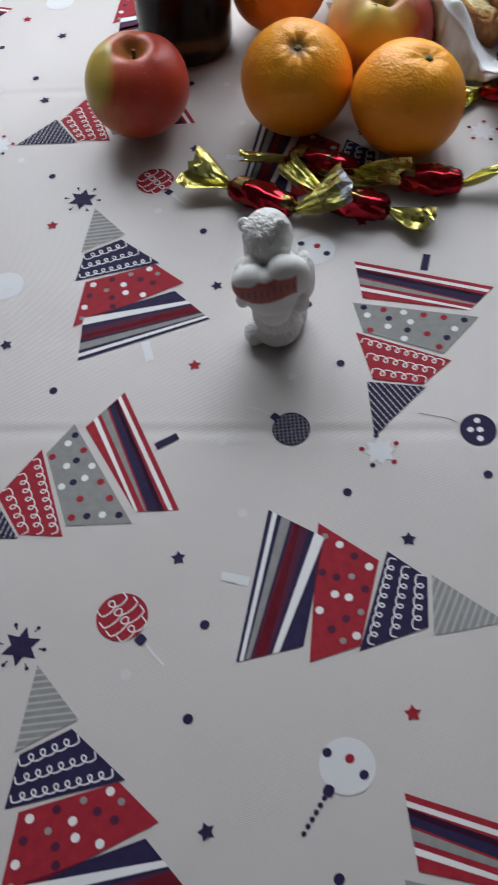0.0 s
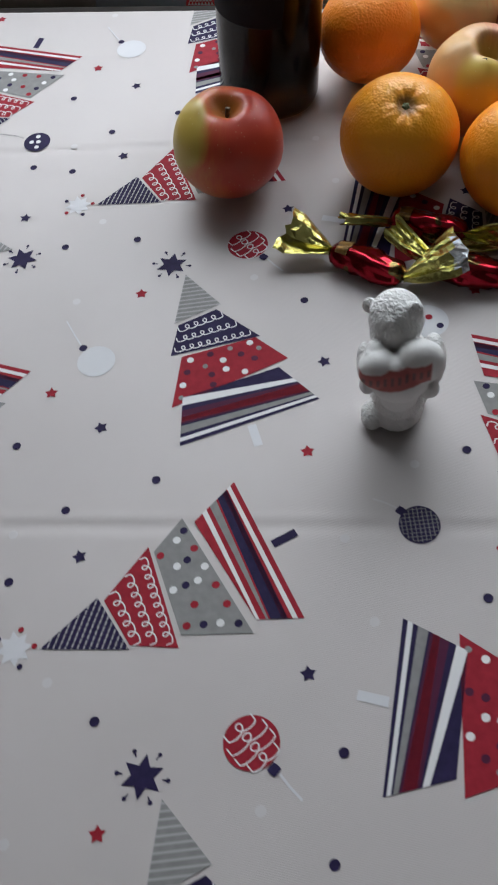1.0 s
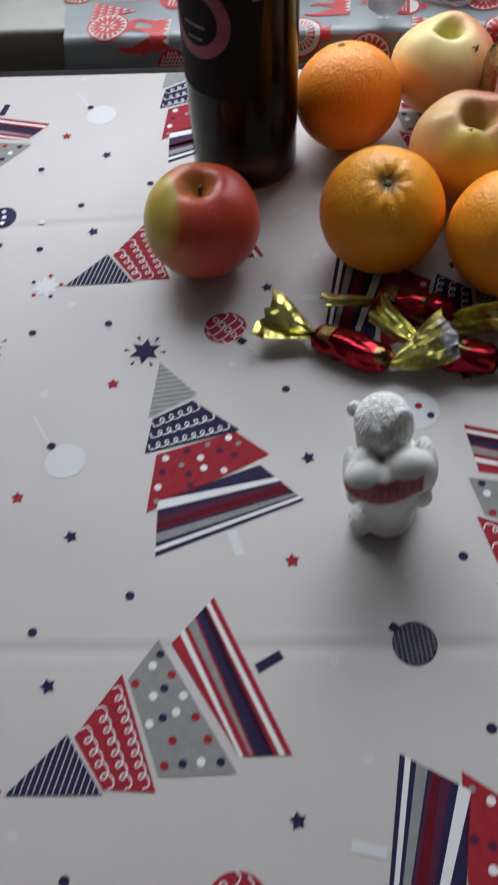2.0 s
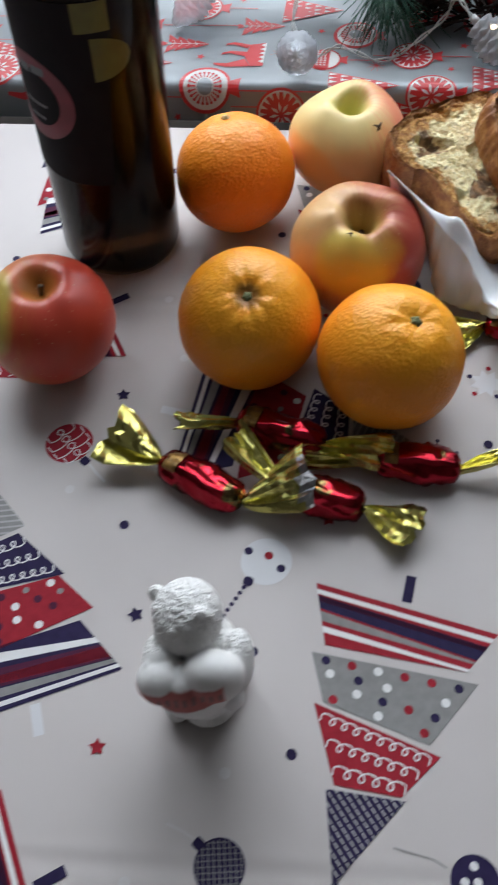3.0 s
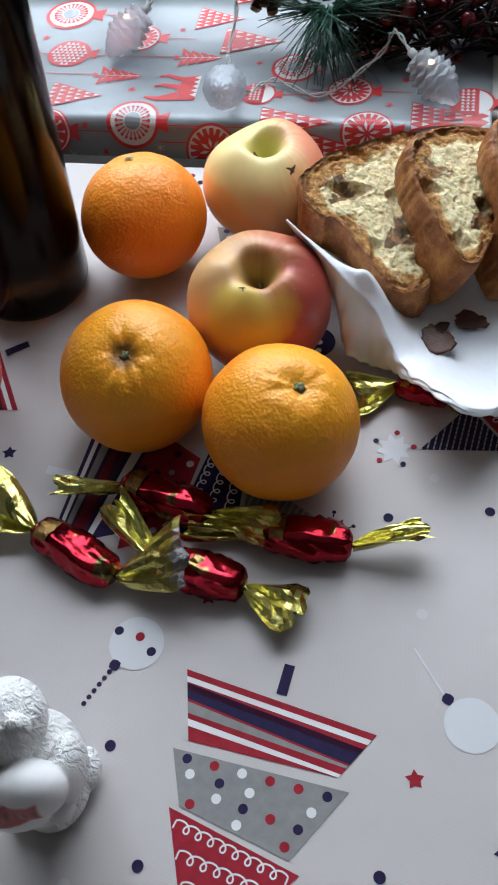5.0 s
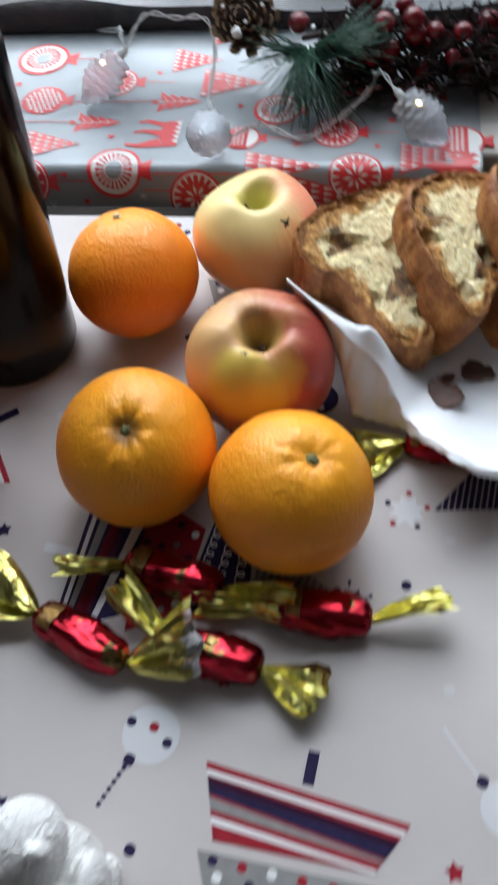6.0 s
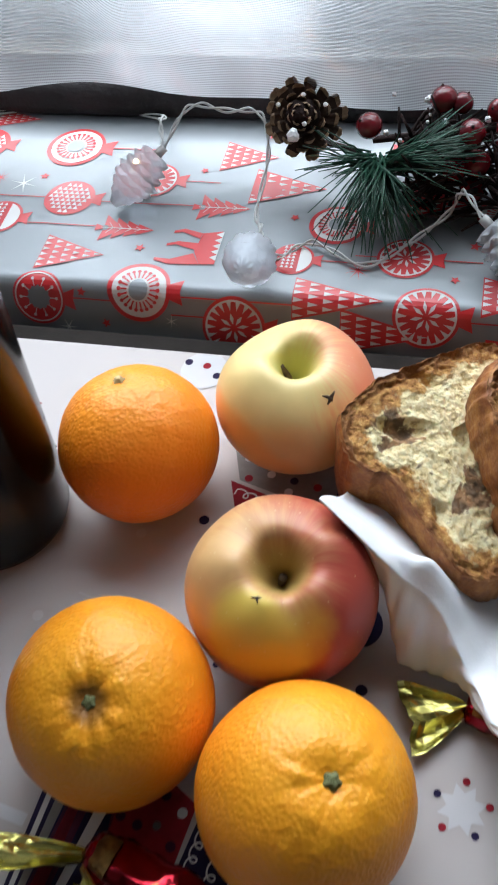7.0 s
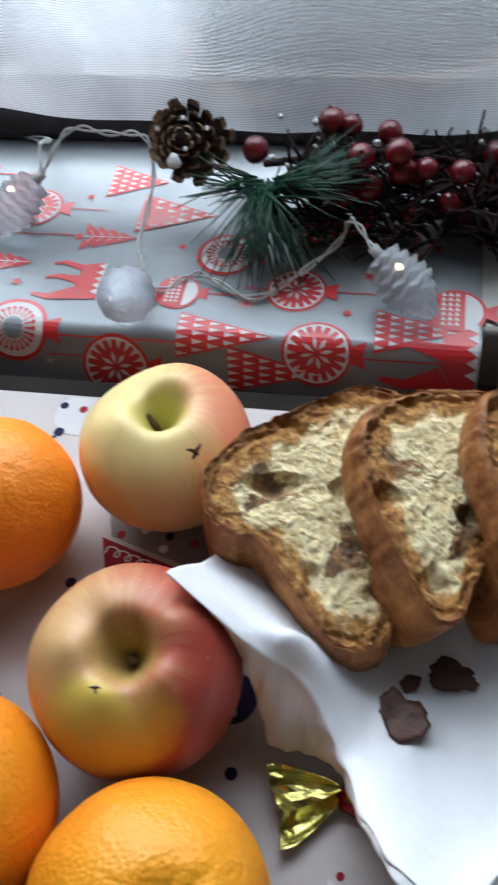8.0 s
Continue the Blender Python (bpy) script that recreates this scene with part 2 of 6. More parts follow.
def curtain_material(name, weave, glow, border=0.0):
    """Sheer woven curtain: threads that let part of the light straight through."""
    m = bpy.data.materials.new(name)
    m.use_nodes = True
    nt = m.node_tree
    nt.nodes.remove(nt.nodes["Principled BSDF"])
    out = nt.nodes["Material Output"]
    clear = nt.nodes.new("ShaderNodeBsdfTransparent")
    thread = node(m, "ShaderNodeBsdfDiffuse", Color=(0.62, 0.64, 0.66, 1))
    through_light = node(m, "ShaderNodeBsdfTranslucent", Color=(glow, 1.05 * glow, 1.10 * glow, 1))
    shine = node(m, "ShaderNodeBsdfGlossy", Color=(0.9, 0.9, 0.9, 1), Roughness=0.3)
    a, c, d = (nt.nodes.new("ShaderNodeMixShader") for _ in range(3))
    a.inputs["Fac"].default_value = 0.55
    link(m, thread.outputs[0], a.inputs[1])
    link(m, through_light.outputs[0], a.inputs[2])
    d.inputs["Fac"].default_value = 0.22
    link(m, a.outputs[0], d.inputs[1])
    link(m, shine.outputs[0], d.inputs[2])
    co = nt.nodes.new("ShaderNodeTexCoord")
    bands = []
    for axis, scale in (("X", 260.0), ("Z", 190.0)):
        w = nt.nodes.new("ShaderNodeTexWave")
        w.wave_type, w.bands_direction = "BANDS", axis
        w.inputs["Scale"].default_value, w.inputs["Distortion"].default_value = scale, 0.5
        link(m, co.outputs["Object"], w.inputs["Vector"])
        bands.append(w.outputs["Fac"])
    f = math_node(m, "MULTIPLY_ADD", bands[0], 0.35, bands[1])
    f = math_node(m, "MULTIPLY_ADD", f, weave[0], weave[1])
    slant = node(m, "ShaderNodeMapping", Location=(2.6, 0, 0.8), Rotation=(0, radians(38), 0), Scale=(13.0, 4.0, 5.0))   # slanting drifts of denser weave stand in for light and shade on folds
    link(m, co.outputs["Object"], slant.inputs["Vector"])
    drift = node(m, "ShaderNodeTexNoise", Scale=1.0, Detail=4.0, Roughness=0.55)
    link(m, slant.outputs["Vector"], drift.inputs["Vector"])
    f = math_node(m, "MULTIPLY", f, math_node(m, "MULTIPLY_ADD", smooth_range(m, drift.outputs["Fac"], 0.36, 0.64), 0.70, 0.62))
    if border:   # gathered close above the hem; translucent colour dimmed too, to shade the sill
        height = nt.nodes.new("ShaderNodeSeparateXYZ")
        link(m, co.outputs["Object"], height.inputs["Vector"])
        gathered = smooth_range(m, height.outputs["Z"], 0.20, 0.06)
        f = math_node(m, "MINIMUM", math_node(m, "MULTIPLY_ADD", gathered, border, f), 1.0)
        link(m, mix(m, gathered, (glow, 1.05 * glow, 1.10 * glow), (0.5 * glow, 0.525 * glow, 0.55 * glow)), through_light.inputs["Color"])
    link(m, f, c.inputs["Fac"])
    link(m, clear.outputs[0], c.inputs[1])
    link(m, d.outputs[0], c.inputs[2])
    link(m, c.outputs[0], out.inputs["Surface"])
    return m


def bear_material():
    """White plaster with a fur relief; a painted red band with dark bars across the heart."""
    m = mat("white_plaster", (0.80, 0.79, 0.77), 0.6, bump=0.0, vary=0.04, vary_scale=60)
    b = m.node_tree.nodes["Principled BSDF"]
    co = m.node_tree.nodes.new("ShaderNodeTexCoord")
    sep = m.node_tree.nodes.new("ShaderNodeSeparateXYZ")
    link(m, co.outputs["Object"], sep.inputs["Vector"])
    x, y, z = sep.outputs
    slope = math_node(m, "MULTIPLY_ADD", x, -0.20, z)
    rough = node(m, "ShaderNodeTexNoise", Scale=300.0, Detail=3.0)
    link(m, co.outputs["Object"], rough.inputs["Vector"])
    edge = math_node(m, "MULTIPLY_ADD", rough.outputs["Fac"], 0.0016, slope)
    band = math_node(m, "MULTIPLY", smooth_range(m, edge, 0.0438, 0.0452), smooth_range(m, edge, 0.0548, 0.0534))
    side = math_node(m, "MULTIPLY", smooth_range(m, x, -0.0215, -0.0205), smooth_range(m, x, 0.0130, 0.0115))
    band = math_node(m, "MULTIPLY", band, side)
    band = math_node(m, "MULTIPLY", band, smooth_range(m, y, -0.009, -0.011))
    wave = math_node(m, "SINE", math_node(m, "MULTIPLY", x, 1900.0))
    row = math_node(m, "MULTIPLY", smooth_range(m, edge, 0.0470, 0.0480), smooth_range(m, edge, 0.0520, 0.0510))
    bars = math_node(m, "MULTIPLY", row, smooth_range(m, wave, -0.5, 0.8))
    base = next(l.from_socket for l in m.node_tree.links if l.to_socket == b.inputs["Base Color"])
    paint = mix(m, math_node(m, "MULTIPLY", bars, 0.75), (0.40, 0.040, 0.028), (0.06, 0.010, 0.010))
    link(m, mix(m, math_node(m, "MULTIPLY", band, 0.9), base, paint), b.inputs["Base Color"])
    mp = m.node_tree.nodes.new("ShaderNodeMapping")
    mp.inputs["Scale"].default_value = (1, 1, 0.4)
    link(m, co.outputs["Object"], mp.inputs["Vector"])
    fur = node(m, "ShaderNodeTexNoise", Scale=520.0, Detail=4.0, Distortion=0.6)
    link(m, mp.outputs["Vector"], fur.inputs["Vector"])
    where = math_node(m, "MAXIMUM", smooth_range(m, math_node(m, "MULTIPLY_ADD", z, -0.55, y), -0.034, -0.026), smooth_range(m, y, -0.0085, -0.0060))
    bp = node(m, "ShaderNodeBump", Distance=0.0034)
    link(m, math_node(m, "MULTIPLY", where, 0.9), bp.inputs["Strength"])
    link(m, fur.outputs["Fac"], bp.inputs["Height"])
    link(m, bp.outputs["Normal"], b.inputs["Normal"])
    return m


M_CLOTH = cloth_material()
M_NAVY = mat("navy_print", (0.022, 0.016, 0.055), 0.7, vary=0.15, vary_scale=200, spec=0.12)
M_RED = mat("red_print", (0.29, 0.018, 0.030), 0.7, vary=0.12, vary_scale=200, spec=0.12)
M_GREY = mat("grey_print", (0.24, 0.235, 0.23), 0.7, vary=0.08, vary_scale=200, spec=0.15)
M_WHITE = mat("white_print", (0.70, 0.69, 0.69), 0.6, spec=0.3)
M_PALE = mat("pale_print", (0.60, 0.60, 0.615), 0.6, spec=0.3)
M_PURPLE = mat("purple_print", (0.075, 0.014, 0.04), 0.7, spec=0.12)
M_FAINT = mat("faint_white_print", (0.555, 0.53, 0.525), 0.5, spec=0.4)
M_MID = mat("mid_grey_print", (0.38, 0.37, 0.365), 0.6, spec=0.25)
INKS = (M_NAVY, M_RED, M_GREY, M_WHITE, M_PALE, M_PURPLE, M_FAINT, M_MID)
NAVY, RED, GREY, WHITE, PALE, PURPLE, FAINT, MID = range(8)

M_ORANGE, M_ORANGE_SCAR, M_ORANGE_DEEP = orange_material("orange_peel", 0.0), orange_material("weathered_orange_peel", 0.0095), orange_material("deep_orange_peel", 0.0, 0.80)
M_STALK = mat("green_stalk", (0.13, 0.14, 0.05), 0.7, bump=0.6, scale=500, vary=0.3, vary_scale=300)
M_SCAR = mat("pale_stalk_scar", (0.55, 0.42, 0.20), 0.7, bump=0.4, scale=500, vary=0.2, vary_scale=300)
M_STEM = mat("brown_stem", (0.10, 0.06, 0.03), 0.7, bump=0.5, scale=600)
M_APPLE_RED = apple_material("red_apple_skin", (0.66, 0.22, 0.05), (0.54, 0.055, 0.028), (0.5, -0.2, 0.15), (-0.70, 0.55), ((-0.85, -0.15, 0.45), (0.54, 0.38, 0.07), 0.86))
M_APPLE_GOLD = apple_material("yellow_apple_skin", (0.86, 0.67, 0.28), (0.78, 0.28, 0.15), (0.80, 0.25, 0.10), (0.05, 0.85), ((-0.70, -0.50, -0.55), (0.85, 0.50, 0.16), 0.60))
M_APPLE_BLUSH = apple_material("blushed_apple_skin", (0.68, 0.41, 0.17), (0.40, 0.062, 0.042), (0.66, -0.40, -0.45), (-1.00, 0.20), ((-0.46, -0.41, 0.60), (0.64, 0.45, 0.085), 0.97))
M_BLACK = mat("dark_bruise", (0.05, 0.028, 0.012), 0.8)
M_GLASS = mat("brown_bottle_glass", (0.0024, 0.0008, 0.0002), 0.16, trans=1.0, ior=1.27, spec=0.22)
M_LABEL = mat("black_label_paper", (0.010, 0.008, 0.010), 0.7, spec=0.15, vary=0.2, vary_scale=80)
M_LABEL_RED = mat("dull_red_label_ink", (0.20, 0.018, 0.035), 0.5, vary=0.15, vary_scale=90)
# opaque colour for the yellow light that comes through the bottle
M_YELLOW_GLOW = mat("olive_yellow_glass_glow", (0.115, 0.108, 0.010), 0.45, vary=0.15, vary_scale=120)
M_LABEL_INK = mat("grey_label_ink", (0.12, 0.11, 0.12), 0.5)
M_GOLD = mat("gold_foil", (0.58, 0.53, 0.16), 0.24, metal=1.0, bump=0.35, scale=260, vary=0.2, vary_scale=90)
M_SILVER = mat("silver_foil", (0.75, 0.77, 0.80), 0.2, metal=1.0, bump=0.3, scale=260)
M_FOIL_RED = foil_material()
M_BADGE = mat("brown_gold_print", (0.22, 0.12, 0.03), 0.35, metal=0.6, bump=0.5, scale=500, vary=0.5, vary_scale=250)
M_PAPER = mat("white_baking_paper", (0.80, 0.815, 0.84), 0.5, bump=0.5, scale=70, vary=0.03, vary_scale=30, sss=0.05)
M_CRUMB, M_CRUST = crumb_material(), crust_material()
M_CHOC = mat("brown_crust_flake", (0.065, 0.022, 0.011), 0.5, bump=0.5, scale=300, vary=0.3, vary_scale=150)
M_WRAP = mat("silver_wrapping_paper", (0.225, 0.243, 0.257), 0.42, metal=0.38, bump=0.10, scale=26, vary=0.06, vary_scale=14)
M_WRAP_RED = mat("red_wrap_print", (0.50, 0.018, 0.022), 0.36, spec=0.55, coat=0.15)
M_WRAP_WHITE = mat("white_wrap_print", (0.58, 0.57, 0.56), 0.45, coat=0.1)
WRAP_INKS = (M_WRAP_RED, M_WRAP_WHITE, M_WRAP)
M_SILL = mat("painted_sill", (0.46, 0.44, 0.40), 0.5, bump=0.15, scale=90, vary=0.1, vary_scale=12)
M_TABLE = mat("dark_table_wood", (0.016, 0.012, 0.010), 0.75, spec=0.15, bump=0.2, scale=120, vary=0.25, vary_scale=30)
M_WALL = mat("brown_wall_paper", (0.25, 0.22, 0.20), 0.85, bump=0.2, scale=120, vary=0.06, vary_scale=4)
M_CEILING = mat("grey_ceiling_paint", (0.44, 0.43, 0.42), 0.9, bump=0.1, scale=100, vary=0.04, vary_scale=4)
M_FLOOR = mat("brown_floor_boards", (0.16, 0.09, 0.05), 0.5, bump=0.2, scale=60, vary=0.3, vary_scale=8)
M_FRAME = mat("white_window_plastic", (0.62, 0.63, 0.64), 0.35, vary=0.05, vary_scale=20)
M_DARK = mat("dark_strip_surface", (0.020, 0.017, 0.018), 0.9, bump=0.5, scale=250, vary=0.35, vary_scale=60)
M_CURTAIN = curtain_material("sheer_curtain", (0.48, 0.05), 0.75)
M_CURTAIN_FRONT = curtain_material("sheer_curtain_front", (0.60, 0.02), 0.85, 0.40)
M_CONE = mat("pine_cone_wood", (0.040, 0.020, 0.012), 0.6, bump=0.6, scale=300, vary=0.4, vary_scale=120)
M_CONE_TIP = mat("pale_cone_edge", (0.30, 0.20, 0.12), 0.7, bump=0.4, scale=400, vary=0.3, vary_scale=200)
M_SNOW = mat("artificial_snow", (0.85, 0.86, 0.88), 0.8, bump=0.8, scale=700)
M_NEEDLE = mat("plastic_pine_needle", (0.018, 0.075, 0.045), 0.4, vary=0.35, vary_scale=120)
M_TWIG = mat("dark_twig", (0.020, 0.010, 0.009), 0.85, spec=0.2, bump=0.6, scale=400, vary=0.3, vary_scale=150)
M_BERRY = mat("glossy_red_berry", (0.145, 0.006, 0.011), 0.25, vary=0.25, vary_scale=150, coat=0.4)
M_COVER = mat("frosted_clear_plastic", (0.84, 0.88, 0.94), 0.32, trans=0.75, ior=1.3, bump=0.2, scale=300)
M_CABLE = mat("clear_cable", (0.55, 0.56, 0.55), 0.3, trans=0.3)
M_PLASTER = bear_material()
M_LED = bpy.data.materials.new("warm_led")
M_LED.use_nodes = True
M_LED.node_tree.nodes["Principled BSDF"].inputs["Emission Color"].default_value = (1.0, 0.72, 0.36, 1)
M_LED.node_tree.nodes["Principled BSDF"].inputs["Emission Strength"].default_value = 6.0
M_DAY = bpy.data.materials.new("overcast_daylight")
M_DAY.use_nodes = True
M_DAY.node_tree.nodes["Principled BSDF"].inputs["Base Color"].default_value = (0.5, 0.5, 0.5, 1)
M_DAY.node_tree.nodes["Principled BSDF"].inputs["Emission Color"].default_value = (0.88, 0.94, 1.0, 1)
M_DAY.node_tree.nodes["Principled BSDF"].inputs["Emission Strength"].default_value = 1.7


# ---- building helpers ----
def finish(bm, name, mats, smooth=True, recalc=True):
    if recalc:
        bmesh.ops.recalc_face_normals(bm, faces=bm.faces)
    me = bpy.data.meshes.new(name)
    bm.to_mesh(me)
    bm.free()
    for m in mats if isinstance(mats, (tuple, list)) else (mats,):
        me.materials.append(m)
    if smooth:
        for p in me.polygons:
            p.use_smooth = True
    return me


def part(name, bm, mats, parent=None, label="", m=None, smooth=True, recalc=True):
    """Links a bmesh (or a finished mesh) as one object, under a thing or a part."""
    me = bm if isinstance(bm, bpy.types.Mesh) else finish(bm, name, mats, smooth, recalc)
    ob = new(name, me)
    if parent is not None:
        ob.parent = parent
    if m is not None:
        ob.matrix_basis = m
    return tagged(ob, label=label)


def thing(name, m, label, category, group="", kind=""):
    ob = new(name)
    ob.empty_display_size = 0.01
    ob.matrix_basis = m
    return tagged(ob, label=label, category=category, group=group, kind=kind)


def box_into(bm, lo, hi, bevel=0.0):
    made = bmesh.ops.create_cube(bm, size=1)["verts"]
    for v in made:
        v.co = Vector([l + (c + 0.5) * (h - l) for l, h, c in zip(lo, hi, v.co)])
    if bevel:
        edges = list({e for v in made for e in v.link_edges})
        bmesh.ops.bevel(bm, geom=edges, offset=bevel, segments=2, affect="EDGES", profile=0.6)
    return bm


def box(lo, hi, bevel=0.0):
    return box_into(bmesh.new(), lo, hi, bevel)


def loft(bm, rings, close=True, caps=(True, True), mat_index=0):
    """Skins rings of points into a tube."""
    rows = [[bm.verts.new(p) for p in ring] for ring in rings]
    for a, b in zip(rows, rows[1:]):
        n = len(a)
        for k in range(n if close else n - 1):
            bm.faces.new((a[k], a[(k + 1) % n], b[(k + 1) % n], b[k])).material_index = mat_index
    if caps[0]:
        bm.faces.new(rows[0][::-1]).material_index = mat_index
    if caps[1]:
        bm.faces.new(rows[-1]).material_index = mat_index
    return rows


def lathe(profile, n=64, wobble=None, caps=(False, False)):
    bm = bmesh.new()
    rings = []
    for r, z in profile:
        ring = []
        for k in range(n):
            a = 2 * math.pi * k / n
            rr, zz = wobble(r, z, a) if wobble else (r, z)
            ring.append((rr * math.cos(a), rr * math.sin(a), zz))
        rings.append(ring)
    loft(bm, rings, caps=caps)
    return bm


def tube_into(bm, points, radius, n=6, taper=1.0):
    """A round tube along points, in world or local places."""
    pts = [Vector(p) for p in points]
    rings = []
    for k, p in enumerate(pts):
        d = (pts[min(k + 1, len(pts) - 1)] - pts[max(k - 1, 0)]).normalized()
        side = d.cross(Vector((0, 0, 1)) if abs(d.z) < 0.9 else Vector((1, 0, 0))).normalized()
        up = side.cross(d)
        r = radius * (1 + (taper - 1) * k / (len(pts) - 1))
        rings.append([p + r * (math.cos(2 * math.pi * j / n) * side + math.sin(2 * math.pi * j / n) * up) for j in range(n)])
    loft(bm, rings)
    return bm


def spline(points, steps=8):
    """A smooth line through a few points."""
    pts = [Vector(p) for p in points]
    pts = [2 * pts[0] - pts[1], *pts, 2 * pts[-1] - pts[-2]]
    out = []
    for a, b, c, d in zip(pts, pts[1:], pts[2:], pts[3:]):
        for k in range(steps):
            t = k / steps
            out.append(0.5 * (2 * b + (c - a) * t + (2 * a - 5 * b + 4 * c - d) * t * t + (3 * b - 3 * c + d - a) * t ** 3))
    return [*out, pts[-2]]


def clip(poly, a, b):
    """The part of a convex polygon on the left of the line from a to b."""
    out = []
    side = [(b[0] - a[0]) * (p[1] - a[1]) - (b[1] - a[1]) * (p[0] - a[0]) for p in poly]
    for k in range(len(poly)):
        p, q, sp, sq = poly[k], poly[(k + 1) % len(poly)], side[k], side[(k + 1) % len(poly)]
        if sp >= 0:
            out.append(p)
        if sp * sq < 0:
            f = sp / (sp - sq)
            out.append((p[0] + f * (q[0] - p[0]), p[1] + f * (q[1] - p[1])))
    return out


class Ink:
    """Flat printed shapes in layers, in metres; z holds the layer. Each piece of ground colour is a part, and the small marks on it its detail."""

    def __init__(self, name):
        self.pieces = []
        self.start(name)

    def start(self, name):
        self.pieces.append((name, bmesh.new(), bmesh.new()))

    def into(self, level):
        return self.pieces[-1][2 if level else 1]

    def poly(self, pts, ink, level=0):
        if len(pts) < 3:
            return
        area = sum(p[0] * q[1] - q[0] * p[1] for p, q in zip(pts, [*pts[1:], pts[0]]))
        pts = pts if area > 0 else pts[::-1]
        bm = self.into(level)
        bm.faces.new([bm.verts.new((x, y, level)) for x, y in pts]).material_index = ink

    def disc(self, c, r, ink, level=0, n=20, ry=None):
        ry = ry or r
        self.poly([(c[0] + r * math.cos(2 * math.pi * k / n), c[1] + ry * math.sin(2 * math.pi * k / n)) for k in range(n)], ink, level)

    def star(self, c, r, points, ink, level=0, inner=0.45, turn=0.0):
        self.poly([(c[0] + (r if k % 2 == 0 else r * inner) * math.cos(turn + math.pi * k / points),
                    c[1] + (r if k % 2 == 0 else r * inner) * math.sin(turn + math.pi * k / points)) for k in range(2 * points)], ink, level)

    def stroke(self, pts, width, ink, level=0):
        pts = [Vector((p[0], p[1])) for p in pts]
        bm = self.into(level)
        sides = []
        for k, p in enumerate(pts):
            d = pts[min(k + 1, len(pts) - 1)] - pts[max(k - 1, 0)]
            n = Vector((-d.y, d.x)).normalized() * width / 2
            sides.append((bm.verts.new((*(p + n), level)), bm.verts.new((*(p - n), level))))
        for (a, b), (c, d) in zip(sides, sides[1:]):
            bm.faces.new((b, d, c, a)).material_index = ink

    def meshes(self, inks, place=None, cuts=(), base=0.00028, step=0.00006):
        """Turns the layers into heights, by place(x, y, h) where the ground is bent, split along the cuts first: rows of name, piece, detail."""
        rows = []
        for name, *both in self.pieces:
            done = []
            for bm in both:
                if not bm.faces:
                    bm.free()
                    done.append(None)
                    continue
                for y in cuts:
                    bmesh.ops.bisect_plane(bm, geom=[*bm.verts, *bm.edges, *bm.faces], plane_co=(0, y, 0), plane_no=(0, 1, 0), dist=1e-6)
                for v in bm.verts:
                    h = base + step * v.co.z
                    v.co = place(v.co.x, v.co.y, h) if place else (v.co.x, v.co.y, h)
                done.append(finish(bm, name, inks, smooth=False, recalc=False))
            rows.append((name, *done))
        return rows


def lay_print(rows, parent, m=None):
    """Links printed pieces under the sheet that bears them."""
    for name, piece, detail in rows:
        ob = part(name, piece, None, parent, m=m)
        if detail:
            tagged(part("printed_detail", detail, None, ob), kind="stuff")


